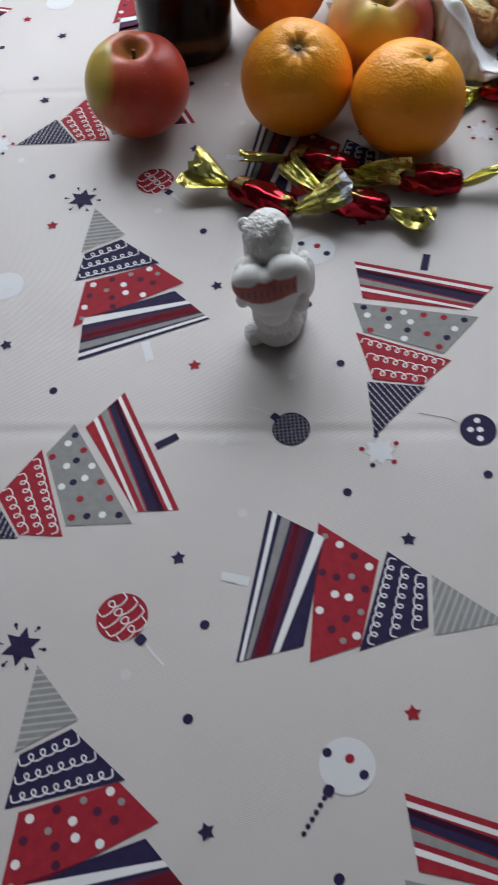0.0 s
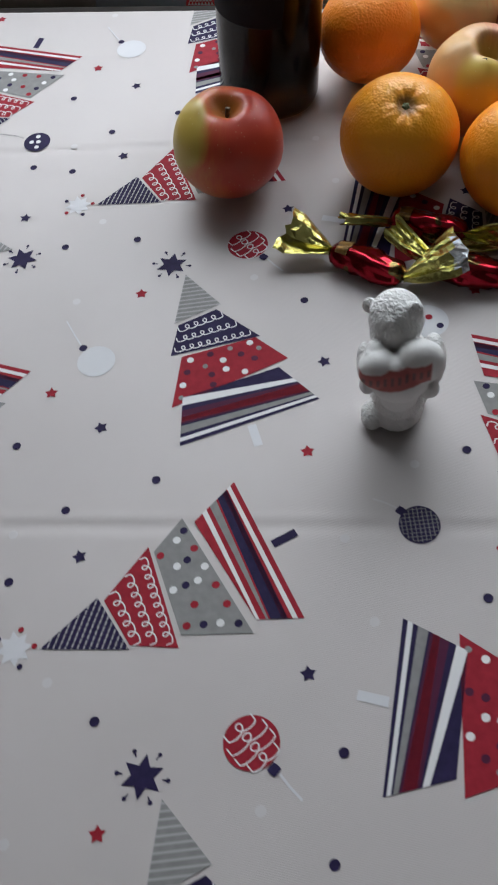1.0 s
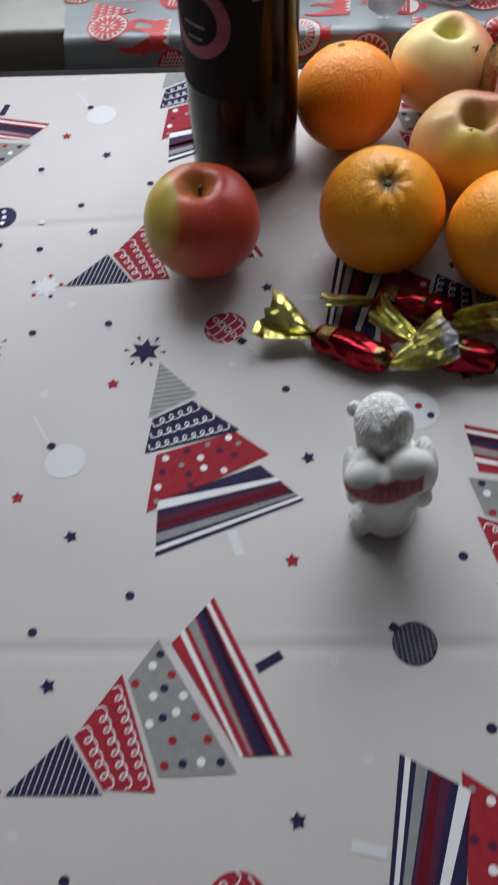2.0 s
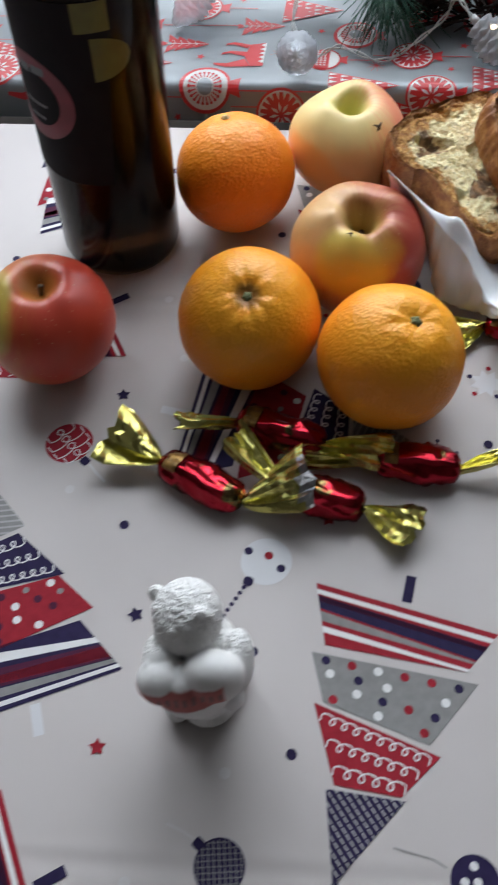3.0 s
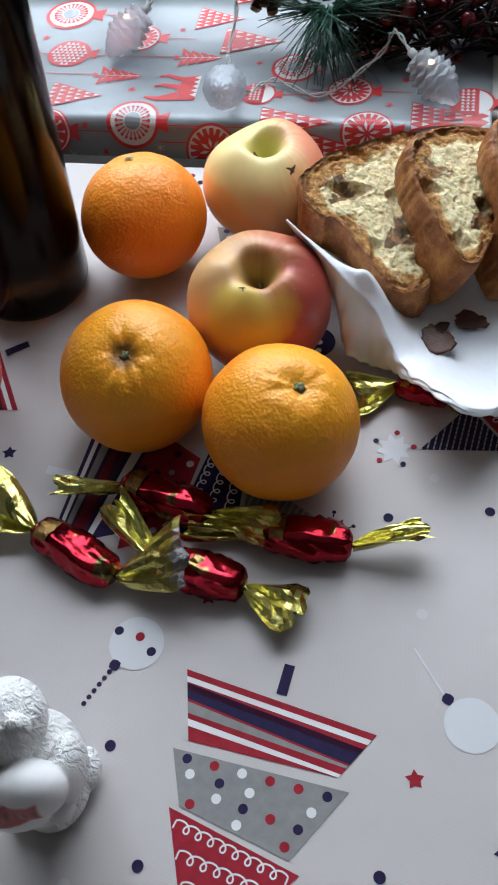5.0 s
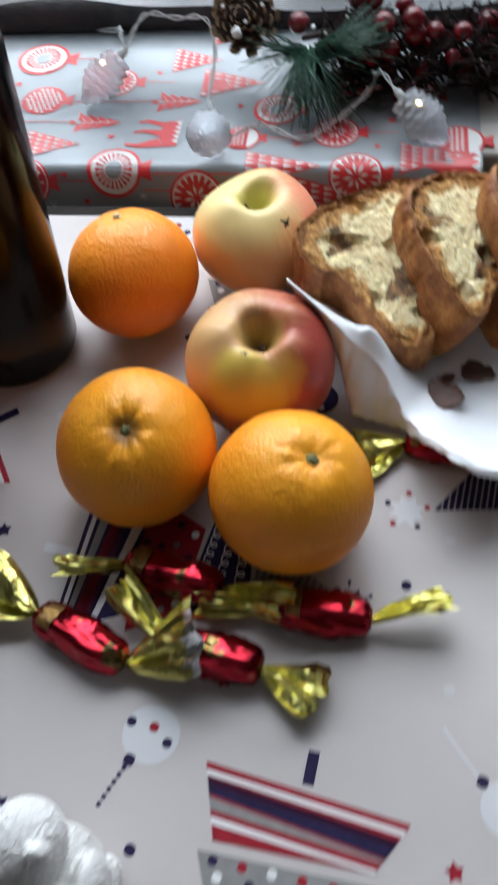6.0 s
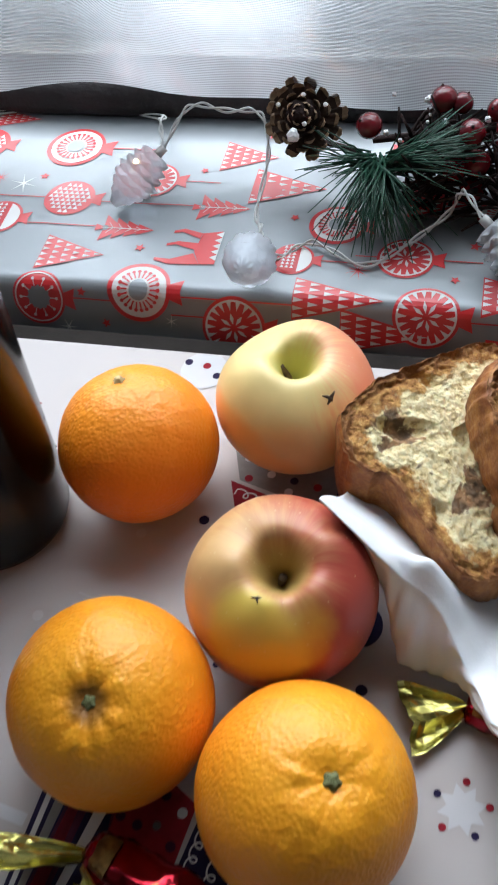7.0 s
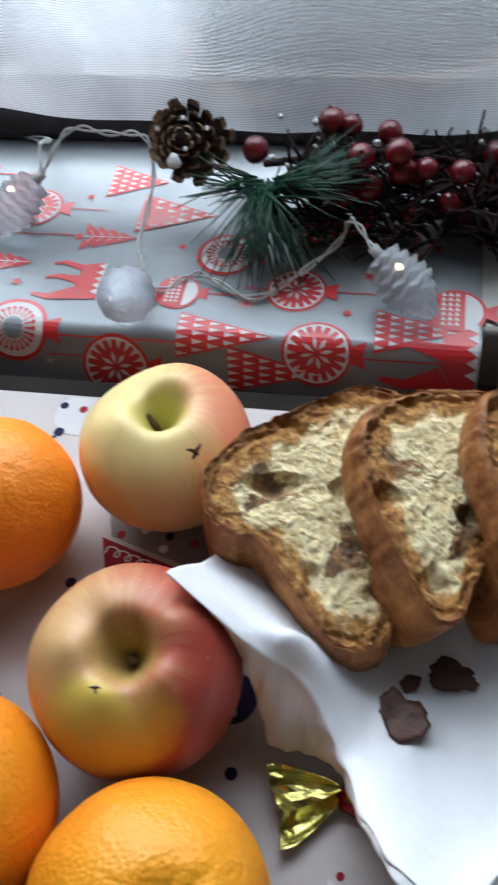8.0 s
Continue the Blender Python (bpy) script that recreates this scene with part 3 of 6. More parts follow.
# ---- the room ----
def room():
    lo_x, hi_x, lo_y, floor_z, top_z = -2.0, 2.2, -3.2, -0.75, 1.75
    def wall(name, lo, hi, material, kind_label, bevel=0.0):
        return tagged(part(name, box(lo, hi, bevel), material, m=SILL, smooth=False), label=kind_label, category=name.split("_")[0], kind="structure")
    wall("floor", (lo_x, lo_y, floor_z - 0.1), (hi_x, 0.42, floor_z), M_FLOOR, "brown boarded floor under the table")
    wall("ceiling", (lo_x, lo_y, top_z), (hi_x, 0.42, top_z + 0.1), M_CEILING, "grey painted ceiling of the room")
    wall("wall_south", (lo_x - 0.12, lo_y - 0.12, floor_z), (hi_x + 0.12, lo_y, top_z), M_WALL, "plain brown papered wall behind the table")
    wall("wall_west", (lo_x - 0.12, lo_y, floor_z), (lo_x, 0.42, top_z), M_WALL, "plain brown papered side wall")
    wall("wall_east", (hi_x, lo_y, floor_z), (hi_x + 0.12, 0.42, top_z), M_WALL, "plain brown papered side wall")
    bm = bmesh.new()   # the window wall, with its opening
    x0, x1, z0, z1, y0, y1 = -0.62, 0.74, 0.0, 1.32, 0.235, 0.42
    box_into(bm, (lo_x, y0, floor_z), (hi_x, y1, z0))
    box_into(bm, (lo_x, y0, z1), (hi_x, y1, top_z))
    box_into(bm, (lo_x, y0, z0), (x0, y1, z1))
    box_into(bm, (x1, y0, z0), (hi_x, y1, z1))
    tagged(part("wall_north", bm, M_WALL, m=SILL, smooth=False), label="brown papered wall with a wide window opening", category="wall", kind="structure")
    win = tagged(thing("window_1", SILL, "wide window with white plastic frame", "window"), kind="structure")
    for name, lo, hi in (("bottom_rail", (x0, 0.30, 0.0), (x1, 0.36, 0.11)), ("top_rail", (x0, 0.30, z1 - 0.09), (x1, 0.36, z1)),
                         ("side_post", (x0, 0.30, 0.11), (x0 + 0.08, 0.36, z1 - 0.09)), ("side_post", (x1 - 0.08, 0.30, 0.11), (x1, 0.36, z1 - 0.09)),
                         ("mullion", (0.40, 0.30, 0.11), (0.47, 0.36, z1 - 0.09))):
        part(name, box(lo, hi, 0.006), M_FRAME, win)
    sill_bm = box((-0.62, 0.05, -0.034), (0.74, 0.30, 0.0085), 0.004)
    tagged(part("window_sill", sill_bm, M_SILL, m=SILL), label="painted window sill behind the table", category="window sill", kind="structure")
    bm = bmesh.new()
    loft(bm, [[(x, 2.6 + 0.1 * x * x, z) for x in (-4, -2, 0, 2, 4)] for z in (-2.0, 0.0, 2.0, 4.0)], close=False, caps=(False, False))
    tagged(part("backdrop", bm, M_DAY, m=SILL), label="pale overcast daylight outside the window", category="sky", kind="structure")


room()


# ---- table ----
def table():
    t = thing("table", SILL, "dark wooden table pushed against the window sill", "table")
    part("tabletop", box((-0.60, -1.05, -0.030), (0.62, 0.0105, -0.0025), 0.003), M_TABLE, t)
    for x, y in ((-0.54, -0.99), (0.56, -0.99), (-0.54, -0.06), (0.56, -0.06)):
        part("leg", box((x - 0.03, y - 0.03, -0.75), (x + 0.03, y + 0.03, -0.030), 0.004), M_TABLE, t)


table()

# ---- tablecloth with its repeating print ----
STEP_U, STEP_V = Vector((0.348, -0.039)), Vector((0.018, 0.322))
TO_SILL = SILL.inverted()


def crease(x, y):
    """Height of the pressed folds, which run across the cloth at the print's own spacing."""
    d = (y + 0.036 + 0.109 * x + 0.161) % 0.3155 - 0.161
    return 0.00022 * math.exp(-(d / 0.0018) ** 2) - 0.0004 * math.exp(-((d + 0.006) / 0.004) ** 2)


def cloth():
    bm = bmesh.new()
    xs = [-0.595 + 1.21 * k / 60 for k in range(61)]
    ys = [-1.045 + 1.042 * k / 520 for k in range(521)]
    rows = []
    for y in ys:
        row = []
        for x in xs:
            w = SILL @ Vector((x, y, 0))
            row.append((x, y, crease(w.x, w.y)))
        rows.append(row)
    top = loft(bm, rows, close=False, caps=(False, False))
    rim = [top[0], [r[-1] for r in top], top[-1][::-1], [r[0] for r in top][::-1]]
    for side in rim:   # the hem's thickness
        low = [bm.verts.new(v.co - Vector((0, 0, 0.002))) for v in side]
        for a, b, c, d in zip(side, side[1:], low[1:], low):
            bm.faces.new((a, b, c, d))
    thing_ob = thing("tablecloth", Matrix.Identity(4), "pale grey tablecloth printed with patchwork Christmas trees, on the table", "tablecloth")
    part("cloth", bm, M_CLOTH, thing_ob, m=SILL)
    return thing_ob


TABLECLOTH = cloth()


def mm(*pts):
    return [(x / 1000, y / 1000) for x, y in pts]


def bands(ink, quad, rows, level=1):
    """Stripes across a four-sided patch: top left, top right, bottom right, bottom left; rows of ink and shares at the left and right."""
    tl, tr, br, bl = (Vector(p) for p in quad)
    for colour, l0, l1, r0, r1 in rows:
        ink.poly([tuple(tl.lerp(bl, l0)), tuple(tl.lerp(bl, l1)), tuple(tr.lerp(br, r1)), tuple(tr.lerp(br, r0))], colour, level)


def hatch(ink, poly, turn, gap, width, colour, level=1):
    poly = poly if sum(p[0] * q[1] - q[0] * p[1] for p, q in zip(poly, [*poly[1:], poly[0]])) > 0 else poly[::-1]
    d, n = Vector((math.cos(turn), math.sin(turn))), Vector((-math.sin(turn), math.cos(turn)))
    offs = [Vector(p).dot(n) for p in poly]
    c = min(offs) + gap / 2
    while c < max(offs):
        a, b = n * (c - width / 2), n * (c + width / 2)
        ink.poly(clip(clip(poly, tuple(a), tuple(a + d)), tuple(b), tuple(b - d)), colour, level)
        c += gap


def curls(ink, quad, rows, loops, colour, level=1, width=0.0007):
    """Rows of looping pen line across a patch, from its left edge to its right one."""
    tl, tr, br, bl = (Vector(p) for p in quad)
    for k in range(rows):
        f = (k + 0.55) / rows
        a, b = tl.lerp(bl, f), tr.lerp(br, f)
        a, b = a.lerp(b, 0.04), a.lerp(b, 0.96)
        along = b - a
        up = Vector((-along.y, along.x)).normalized()
        n = max(2, round(loops * along.length / 0.05))
        r = min(0.0026, along.length / n * 0.36)
        pts = []
        for j in range(14 * n + 1):
            t = 2 * math.pi * j / 14
            pts.append(a + along * min(1, max(0, (t / (2 * math.pi) - 0.42 * math.sin(t)) / n)) + up * (r * math.cos(t)))
        ink.stroke(pts, width, colour, level)


def spots(ink, quad, rows, level=1, r=0.0022):
    """Rows of dots over a patch; each row is a string of ink letters, evenly spaced."""
    tl, tr, br, bl = (Vector(p) for p in quad)
    for k, row in enumerate(rows):
        f = (k + 0.5) / len(rows)
        a, b = tl.lerp(bl, f), tr.lerp(br, f)
        for j, c in enumerate(row):
            if c in "nrwgp":
                p = a.lerp(b, (j + 0.5) / len(row))
                ink.disc(tuple(p), r if c != "g" else 0.8 * r, "nrgwp".index(c) if c != "p" else PURPLE, level, 12)


def tree_a():
    """Grey, navy, red and striped layers, from the tip down; a white trunk."""
    ink = Ink("printed_patch")
    tip = mm((0, 126), (13, 92.5), (-19, 88.5))
    ink.poly(tip, GREY)
    hatch(ink, tip, radians(-14), 0.0034, 0.0011, MID)
    for quad, colour in ((mm((-17, 86.5), (9, 89.5), (27, 58), (-28.5, 65)), NAVY), (mm((-22.5, 61.5), (24, 58.3), (36.5, 35.2), (-39, 27.4)), RED)):
        ink.start("printed_patch")
        ink.poly(quad, colour)
        if colour == NAVY:
            curls(ink, quad, 3, 9, WHITE)
        else:
            spots(ink, quad, ("wpgw", "pgwpg", "w pw p ", "g p w  "), r=0.0021)
    quad = mm((-31, 32), (29, 31), (42.5, 0), (-42.5, 0))
    ink.start("printed_patch")
    ink.poly(quad, NAVY)
    bands(ink, quad, ((WHITE, 0.0, 0.17, 0.36, 0.46), (PURPLE, 0.28, 0.56, 0.50, 0.78), (RED, 0.42, 0.52, 0.54, 0.74), (GREY, 0.60, 0.76, 0.79, 0.86), (WHITE, 0.84, 0.92, 0.89, 0.95)))
    ink.start("printed_trunk")
    ink.stroke(mm((0, -2), (-1, -17)), 0.005, PALE)
    return ink.meshes(INKS)


def tree_b():
    """Navy, red, grey and striped layers, from the tip down; a navy trunk."""
    ink = Ink("printed_patch")
    tip = mm((12.5, 90.5), (-21, 85), (-1, 126))
    ink.poly(tip, NAVY)
    hatch(ink, tip, radians(-40), 0.0030, 0.0008, MID)
    hatch(ink, tip, radians(50), 0.0030, 0.0005, NAVY, 2)
    quad = mm((-19, 84), (9.5, 88), (28, 56.5), (-31, 62.5))
    ink.start("printed_patch")
    ink.poly(quad, RED)
    curls(ink, quad, 3, 8.5, WHITE)
    quad = mm((-25.5, 59), (24, 55), (36, 34), (-40, 26))
    ink.start("printed_patch")
    ink.poly(quad, GREY)
    spots(ink, quad, ("r w r", "nrnw ", "w wnw", "nrrwrn"), r=0.0021)
    quad = mm((44, 0), (-44, 0), (-34, 22), (31, 29))
    ink.start("printed_patch")
    ink.poly(quad, RED)
    bands(ink, quad, ((WHITE, 0.10, 0.18, 0.13, 0.24), (NAVY, 0.20, 0.42, 0.34, 0.70), (PURPLE, 0.20, 0.30, 0.34, 0.46), (GREY, 0.46, 0.62, 0.74, 0.79), (WHITE, 0.70, 0.80, 0.93, 1.0)))
    ink.start("printed_trunk")
    ink.stroke(mm((0, -3), (1, -17)), 0.0048, NAVY)
    return ink.meshes(INKS)


def navy_star():
    ink = Ink("printed_star")
    ink.star((0, 0), 0.0104, 6, NAVY, inner=0.52, turn=0.3)
    for k in range(6):
        a = 0.3 + math.pi / 6 + k * math.pi / 3
        ink.stroke([(0.0094 * math.cos(a), 0.0094 * math.sin(a)), (0.0114 * math.cos(a), 0.0114 * math.sin(a))], 0.0007, NAVY)
        ink.disc((0.0122 * math.cos(a), 0.0122 * math.sin(a)), 0.0011, NAVY, 0, 8)
    return ink.meshes(INKS)


def white_star():
    ink = Ink("printed_star")
    ink.star((0, 0), 0.0095, 8, PALE, inner=0.62)
    for k in range(5):
        a = 0.4 + k * 2 * math.pi / 5
        ink.disc((0.0102 * math.cos(a), 0.0102 * math.sin(a)), 0.0015, NAVY if k % 2 else RED, 1, 10)
    return ink.meshes(INKS)


def small_star(colour):
    ink = Ink("printed_star")
    ink.star((0, 0), 0.0042, 5, colour, inner=0.55, turn=0.3)
    return ink.meshes(INKS)


def small_dot(colour, r=0.0025):
    ink = Ink("printed_dot")
    ink.disc((0, 0), r, colour, 0, 14)
    return ink.meshes(INKS)


def red_bauble():
    ink = Ink("printed_bauble")
    ink.disc((0, 0), 0.0133, RED, 0, 36, 0.0128)
    for k in range(4):
        y = -0.0088 + 0.0058 * k
        half = 0.92 * math.sqrt(0.0128 ** 2 - y * y)
        quad = [Vector(p) for p in ((-half, y + 0.003), (half, y + 0.003), (half, y - 0.003), (-half, y - 0.003))]
        curls(ink, [tuple(Matrix.Rotation(0.62, 2) @ p) for p in quad], 1, 5.5, WHITE)
    ink.star((0.0095, -0.0128), 0.0033, 4, NAVY, 1, 0.8)
    ink.start("printed_string")
    ink.stroke(mm((12, -15), (16, -21), (21, -27)), 0.0012, PALE)
    return ink.meshes(INKS)


def navy_bauble():
    ink = Ink("printed_bauble")
    ink.disc((0, 0), 0.0108, NAVY, 0, 32, 0.0112)
    for k in range(-4, 5):
        h = math.sqrt(max(0, 0.0103 ** 2 - (0.0023 * k) ** 2))
        ink.stroke([(0.0023 * k, -h), (0.0023 * k, h)], 0.0004, GREY, 1)
        ink.stroke([(-h, 0.0023 * k), (h, 0.0023 * k)], 0.0003, GREY, 2)
    ink.star((-0.0085, 0.0092), 0.003, 4, NAVY, 1, 0.8)
    ink.start("printed_string")
    ink.stroke(mm((-10, 11), (-16, 15), (-22, 18)), 0.0010, FAINT)
    return ink.meshes(INKS)


def spotted_bauble():
    ink = Ink("printed_bauble")
    ink.disc((0, 0), 0.0100, NAVY, 0, 32, 0.0105)
    for x, y in ((0, 6), (-4.2, 0), (1, 0), (0.5, -6)):
        ink.disc((x / 1000, y / 1000), 0.0018, WHITE, 1, 12)
    ink.start("printed_string")
    ink.stroke(mm((-11, 5), (-16, 8), (-32, 12)), 0.0006, GREY)
    return ink.meshes(INKS)


def snowball_bauble():
    ink = Ink("printed_bauble")
    ink.disc((0, 0), 0.0128, PALE, 0, 36)
    for x, y, c in ((-8.5, 6.5, NAVY), (1.5, 3, RED), (7, -4.5, NAVY)):
        ink.disc((x / 1000, y / 1000), 0.0022, c, 1, 14)
    ink.star((-0.0095, -0.0100), 0.0029, 4, NAVY, 1, 0.9, 0.3)
    for k in range(6):
        ink.disc((-0.0118 - 0.0021 * k, -0.0130 - 0.0028 * k), 0.0012, NAVY, 0, 10)
    return ink.meshes(INKS)


def plain_bauble():
    ink = Ink("printed_bauble")
    ink.disc((0, 0), 0.0118, PALE, 0, 36)
    ink.star((-0.0085, 0.0115), 0.0028, 4, NAVY, 1, 0.9, 0.2)
    ink.start("printed_string")
    ink.stroke(mm((-10, 14), (-14, 22), (-20, 35)), 0.0009, PALE)
    return ink.meshes(INKS)


def print_cloth():
    """One cell of the print, repeated over the cloth."""
    ta, tb = tree_a(), tree_b()
    red_star, dark_star = small_star(RED), small_star(NAVY)
    dark_dot, pale_dot = small_dot(NAVY), small_dot(FAINT, 0.0026)
    deg = radians
    cell = [(ta, -0.0135, 0.0275, deg(15.9)), (ta, 0.043, -0.1395, deg(-104.9)),
            (tb, 0.1625, 0.059, deg(158)), (tb, -0.0095, -0.0525, deg(110.5)),
            (navy_star(), -0.057, 0.159, 0.0)]
    cell.append((cell[-1][0], 0.172, -0.182, 0.5))
    ws, navy = white_star(), navy_bauble()
    cell += [(ws, 0.118, -0.068, 0.0), (ws, -0.140, -0.096, 0.9),
             (red_bauble(), -0.0242, -0.152, 0.0), (navy, 0.0705, -0.048, 0.0),
             (spotted_bauble(), 0.1735, -0.060, deg(-5)), (snowball_bauble(), 0.080, -0.2330, 0.0),
             (plain_bauble(), -0.1045, 0.084, 0.0)]
    cell += [(red_star, x, y, 0.0) for x, y in ((0.017, 0.004), (0.113, -0.212), (-0.077, 0.136), (-0.131, 0.063))]
    cell += [(dark_star, x, y, x * 9) for x, y in ((0.005, -0.122), (0.125, -0.123), (0.033, 0.066), (-0.100, 0.034), (-0.109, -0.048), (-0.159, 0.219))]
    cell += [(dark_dot, x, y, 0.0) for x, y in ((0.008, -0.206), (0.0175, -0.160), (0.173, -0.089), (0.097, -0.092), (0.1035, -0.005), (-0.068, -0.005),
             (-0.098, -0.136), (-0.129, 0.186), (-0.118, -0.019), (-0.149, 0.027), (-0.146, -0.059), (0.089, 0.043))]
    cell += [(pale_dot, x, y, 0.0) for x, y in ((0.031, -0.052), (0.040, -0.099), (-0.122, -0.115), (-0.022, -0.182), (-0.119, 0.135), (-0.146, -0.031), (0.074, -0.011))]
    for i in range(-3, 4):
        for j in range(-3, 3):
            shift = i * STEP_U + j * STEP_V
            for rows, x, y, turn in cell:
                drawn = 0.011 if rows is navy and j > 0 else 0.0   # the cloth is drawn together under the fruit
                m = Matrix.Translation((x + shift.x, y + shift.y - drawn, 0)) @ Matrix.Rotation(turn, 4, "Z")
                at = [TO_SILL @ m @ v.co for row in rows for v in row[1].vertices]
                if max(p.x for p in at) > 0.60 or min(p.x for p in at) < -0.59 or min(p.y for p in at) < -1.04:
                    continue
                if max(p.y for p in at) < -0.004:
                    lay_print(rows, TABLECLOTH, m)
                elif min(p.y for p in at) < -0.010:   # cut by the cloth's edge
                    lay_print([row for row in [(name, trimmed(a, m), trimmed(b, m)) for name, a, b in rows] if row[1]], TABLECLOTH)


def trimmed(me, m):
    """A printed mesh at its pose, without what lies past the far edge of the cloth."""
    if me is None:
        return None
    bm = bmesh.new()
    bm.from_mesh(me)
    bm.transform(m)
    n = SILL.to_3x3() @ Vector((0, 1, 0))
    bmesh.ops.bisect_plane(bm, geom=[*bm.verts, *bm.edges, *bm.faces], plane_co=SILL @ Vector((0, -0.004, 0)), plane_no=n, clear_outer=True, dist=1e-6)
    if not bm.faces:
        bm.free()
        return None
    return finish(bm, me.name, INKS, False, False)


# ---- fruit ----
from mathutils.bvhtree import BVHTree


def upright(at, axis, turn=0.0):
    """A pose at a place whose z axis points along axis."""
    q = Vector((0, 0, 1)).rotation_difference(Vector(axis).normalized())
    return Matrix.Translation(at) @ q.to_matrix().to_4x4() @ Matrix.Rotation(turn, 4, "Z")


def orange(at, r, axis, turn, label, pit=1.0, ribs=7, flat=0.97, button=1.0, skin=None, marks=(), stalk_skin=None):
    """A round fruit with a puckered pit round its stalk; marks are short grooves, each from one way to another."""
    seed = at[0] * 37 + at[1] * 91
    place = upright(at, axis, turn)
    ob = thing("orange", place, label, "orange", "oranges on the table")
    grooves = [[(place.to_3x3().inverted() @ Vector(w)).normalized() for w in mark] for mark in marks]
    bm = bmesh.new()
    bmesh.ops.create_uvsphere(bm, u_segments=144, v_segments=110, radius=1)
    for v in bm.verts:
        p = v.co.normalized()
        th = math.acos(max(-1, min(1, p.z)))
        az = math.atan2(p.y, p.x)
        wild = noise.noise(Vector((math.cos(az) * 1.6, math.sin(az) * 1.6, seed)))
        fold = 0.5 + 0.5 * math.cos(ribs * az + 1.8 * math.sin(2 * az + seed) + seed)
        k = 1 - 0.115 * pit * math.exp(-(th / 0.20) ** 2) - 0.017 * pit * fold * (0.5 + 1.6 * wild) * math.exp(-((th - 0.27) / 0.15) ** 2)
        k += 0.010 * pit * (0.7 - 0.5 * fold) * math.exp(-((th - 0.36) / 0.14) ** 2)
        k -= 0.03 * math.exp(-((math.pi - th) / 0.2) ** 2)
        k += 0.014 * noise.noise(p * 1.7 + Vector((seed, 0, 0))) + 0.004 * noise.noise(p * 6 + Vector((0, seed, 0)))
        k += 0.010 * noise.noise(p * 9 + Vector((seed, 2, 0))) * math.exp(-(th / 0.7) ** 2)
        for a, b in grooves:
            f = max(0.0, min(1.0, (p - a).dot(b - a) / (b - a).length_squared))
            k -= 0.007 * math.exp(-((p - a.lerp(b, f)).length / 0.04) ** 2)
        v.co = p * (r * k)
        v.co.z *= flat
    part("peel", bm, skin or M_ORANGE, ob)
    bm = bmesh.new()
    rings = []
    for rr, zz in ((0.0036, -0.0012), (0.0034, 0.0006), (0.0024, 0.0013), (0.0020, 0.0022), (0.0011, 0.0024)):
        rr *= button
        rings.append([(rr * (1 + 0.18 * math.cos(5 * a + seed)) * math.cos(a), rr * (1 + 0.18 * math.cos(5 * a + seed)) * math.sin(a), zz) for a in [2 * math.pi * k / 25 for k in range(25)]])
    loft(bm, rings)
    part("stalk", bm, stalk_skin or M_STALK, ob, "dry stalk end", Matrix.Translation((0, 0, r * flat * (1 - 0.128 * pit))))
    return ob


orange((0.0985, 0.2155, 0.0378), 0.0384, (0.02, -0.36, 0.93), 0.4, "ripe orange with a dark puckered stalk end, on the tablecloth", 1.25, 6, skin=M_ORANGE_SCAR)
orange((0.1700, 0.1820, 0.0370), 0.0380, (0.30, -0.14, 0.94), 1.9, "large ripe orange with shallow creases at its stalk", 0.85, 5,
       marks=(((0.20, -0.36, 0.90), (0.02, -0.66, 0.75)), ((0.10, -0.10, 0.98), (-0.10, 0.02, 0.98))))
orange((0.0957, 0.3370, 0.0358), 0.0366, (-0.08, 0.26, 0.95), 2.2, "orange with a faint scratch, standing beside the dark bottle", 0.30, 6, button=0.75, skin=M_ORANGE_DEEP, stalk_skin=M_SCAR,
       marks=(((0.48, -0.16, 0.86), (0.62, -0.42, 0.66)), ((0.30, -0.10, 0.94), (0.36, -0.02, 0.93)), ((0.1, 0.02, 1.0), (0.2, -0.14, 0.97))))


def apple(at, r, height, axis, turn, material, label, stem, lobes=5, pit=1.0, waist=0.72, lumpy=1.0, mouth=0.255):
    """A body of revolution with a deep pit at the stem, lobed shoulders and a narrower foot."""
    seed = at[0] * 53 + at[1] * 17
    ob = thing("apple", upright(at, axis, turn), label, "apple", "apples on the table")
    n, rows = 96, 72
    rings = []
    for k in range(rows + 1):
        t = math.pi * (0.004 + 0.992 * k / rows)
        u = math.sin(t) ** 0.86
        z = math.cos(t)
        body = r * u * (1 - (1 - waist) * 0.42 * max(0, -z) ** 1.5 + 0.03 * z)
        dip = 0.66 * pit * r * math.exp(-(u / mouth) ** 2.1) if z > 0 else -0.22 * r * math.exp(-(u / 0.25) ** 2)
        zz = 0.5 * height * (1.10 if z > 0 else 1.0) * (abs(z) ** 0.92 * (1 if z > 0 else -1)) - dip
        ring = []
        for j in range(n):
            a = 2 * math.pi * j / n
            lobe = lumpy * (math.cos(lobes * a + seed) * 0.028 + 0.035 * math.cos(2 * a + 2 * seed) + 0.03 * math.cos(a + 3 * seed))
            top = max(0.0, z) ** 1.5
            rr = body * (1 + 0.4 * lobe * (0.3 + top) + 0.02 * math.sin(a + seed))
            ring.append((rr * math.cos(a), rr * math.sin(a), zz + r * 1.4 * lobe * top * min(1, u * 2.2)))
        rings.append(ring)
    bm = bmesh.new()
    loft(bm, rings)
    part("flesh", bm, material, ob)
    z0 = 0.55 * height - 0.66 * pit * r
    sx, sy, sz = stem
    bm = tube_into(bmesh.new(), spline([(0, 0, z0 - 0.003), (sx * 0.4, sy * 0.4, z0 + sz * 0.5), (sx, sy, z0 + sz)], 5), 0.0013, 8, 1.35)
    part("stem", bm, M_STEM, ob, "short brown stem")
    return ob


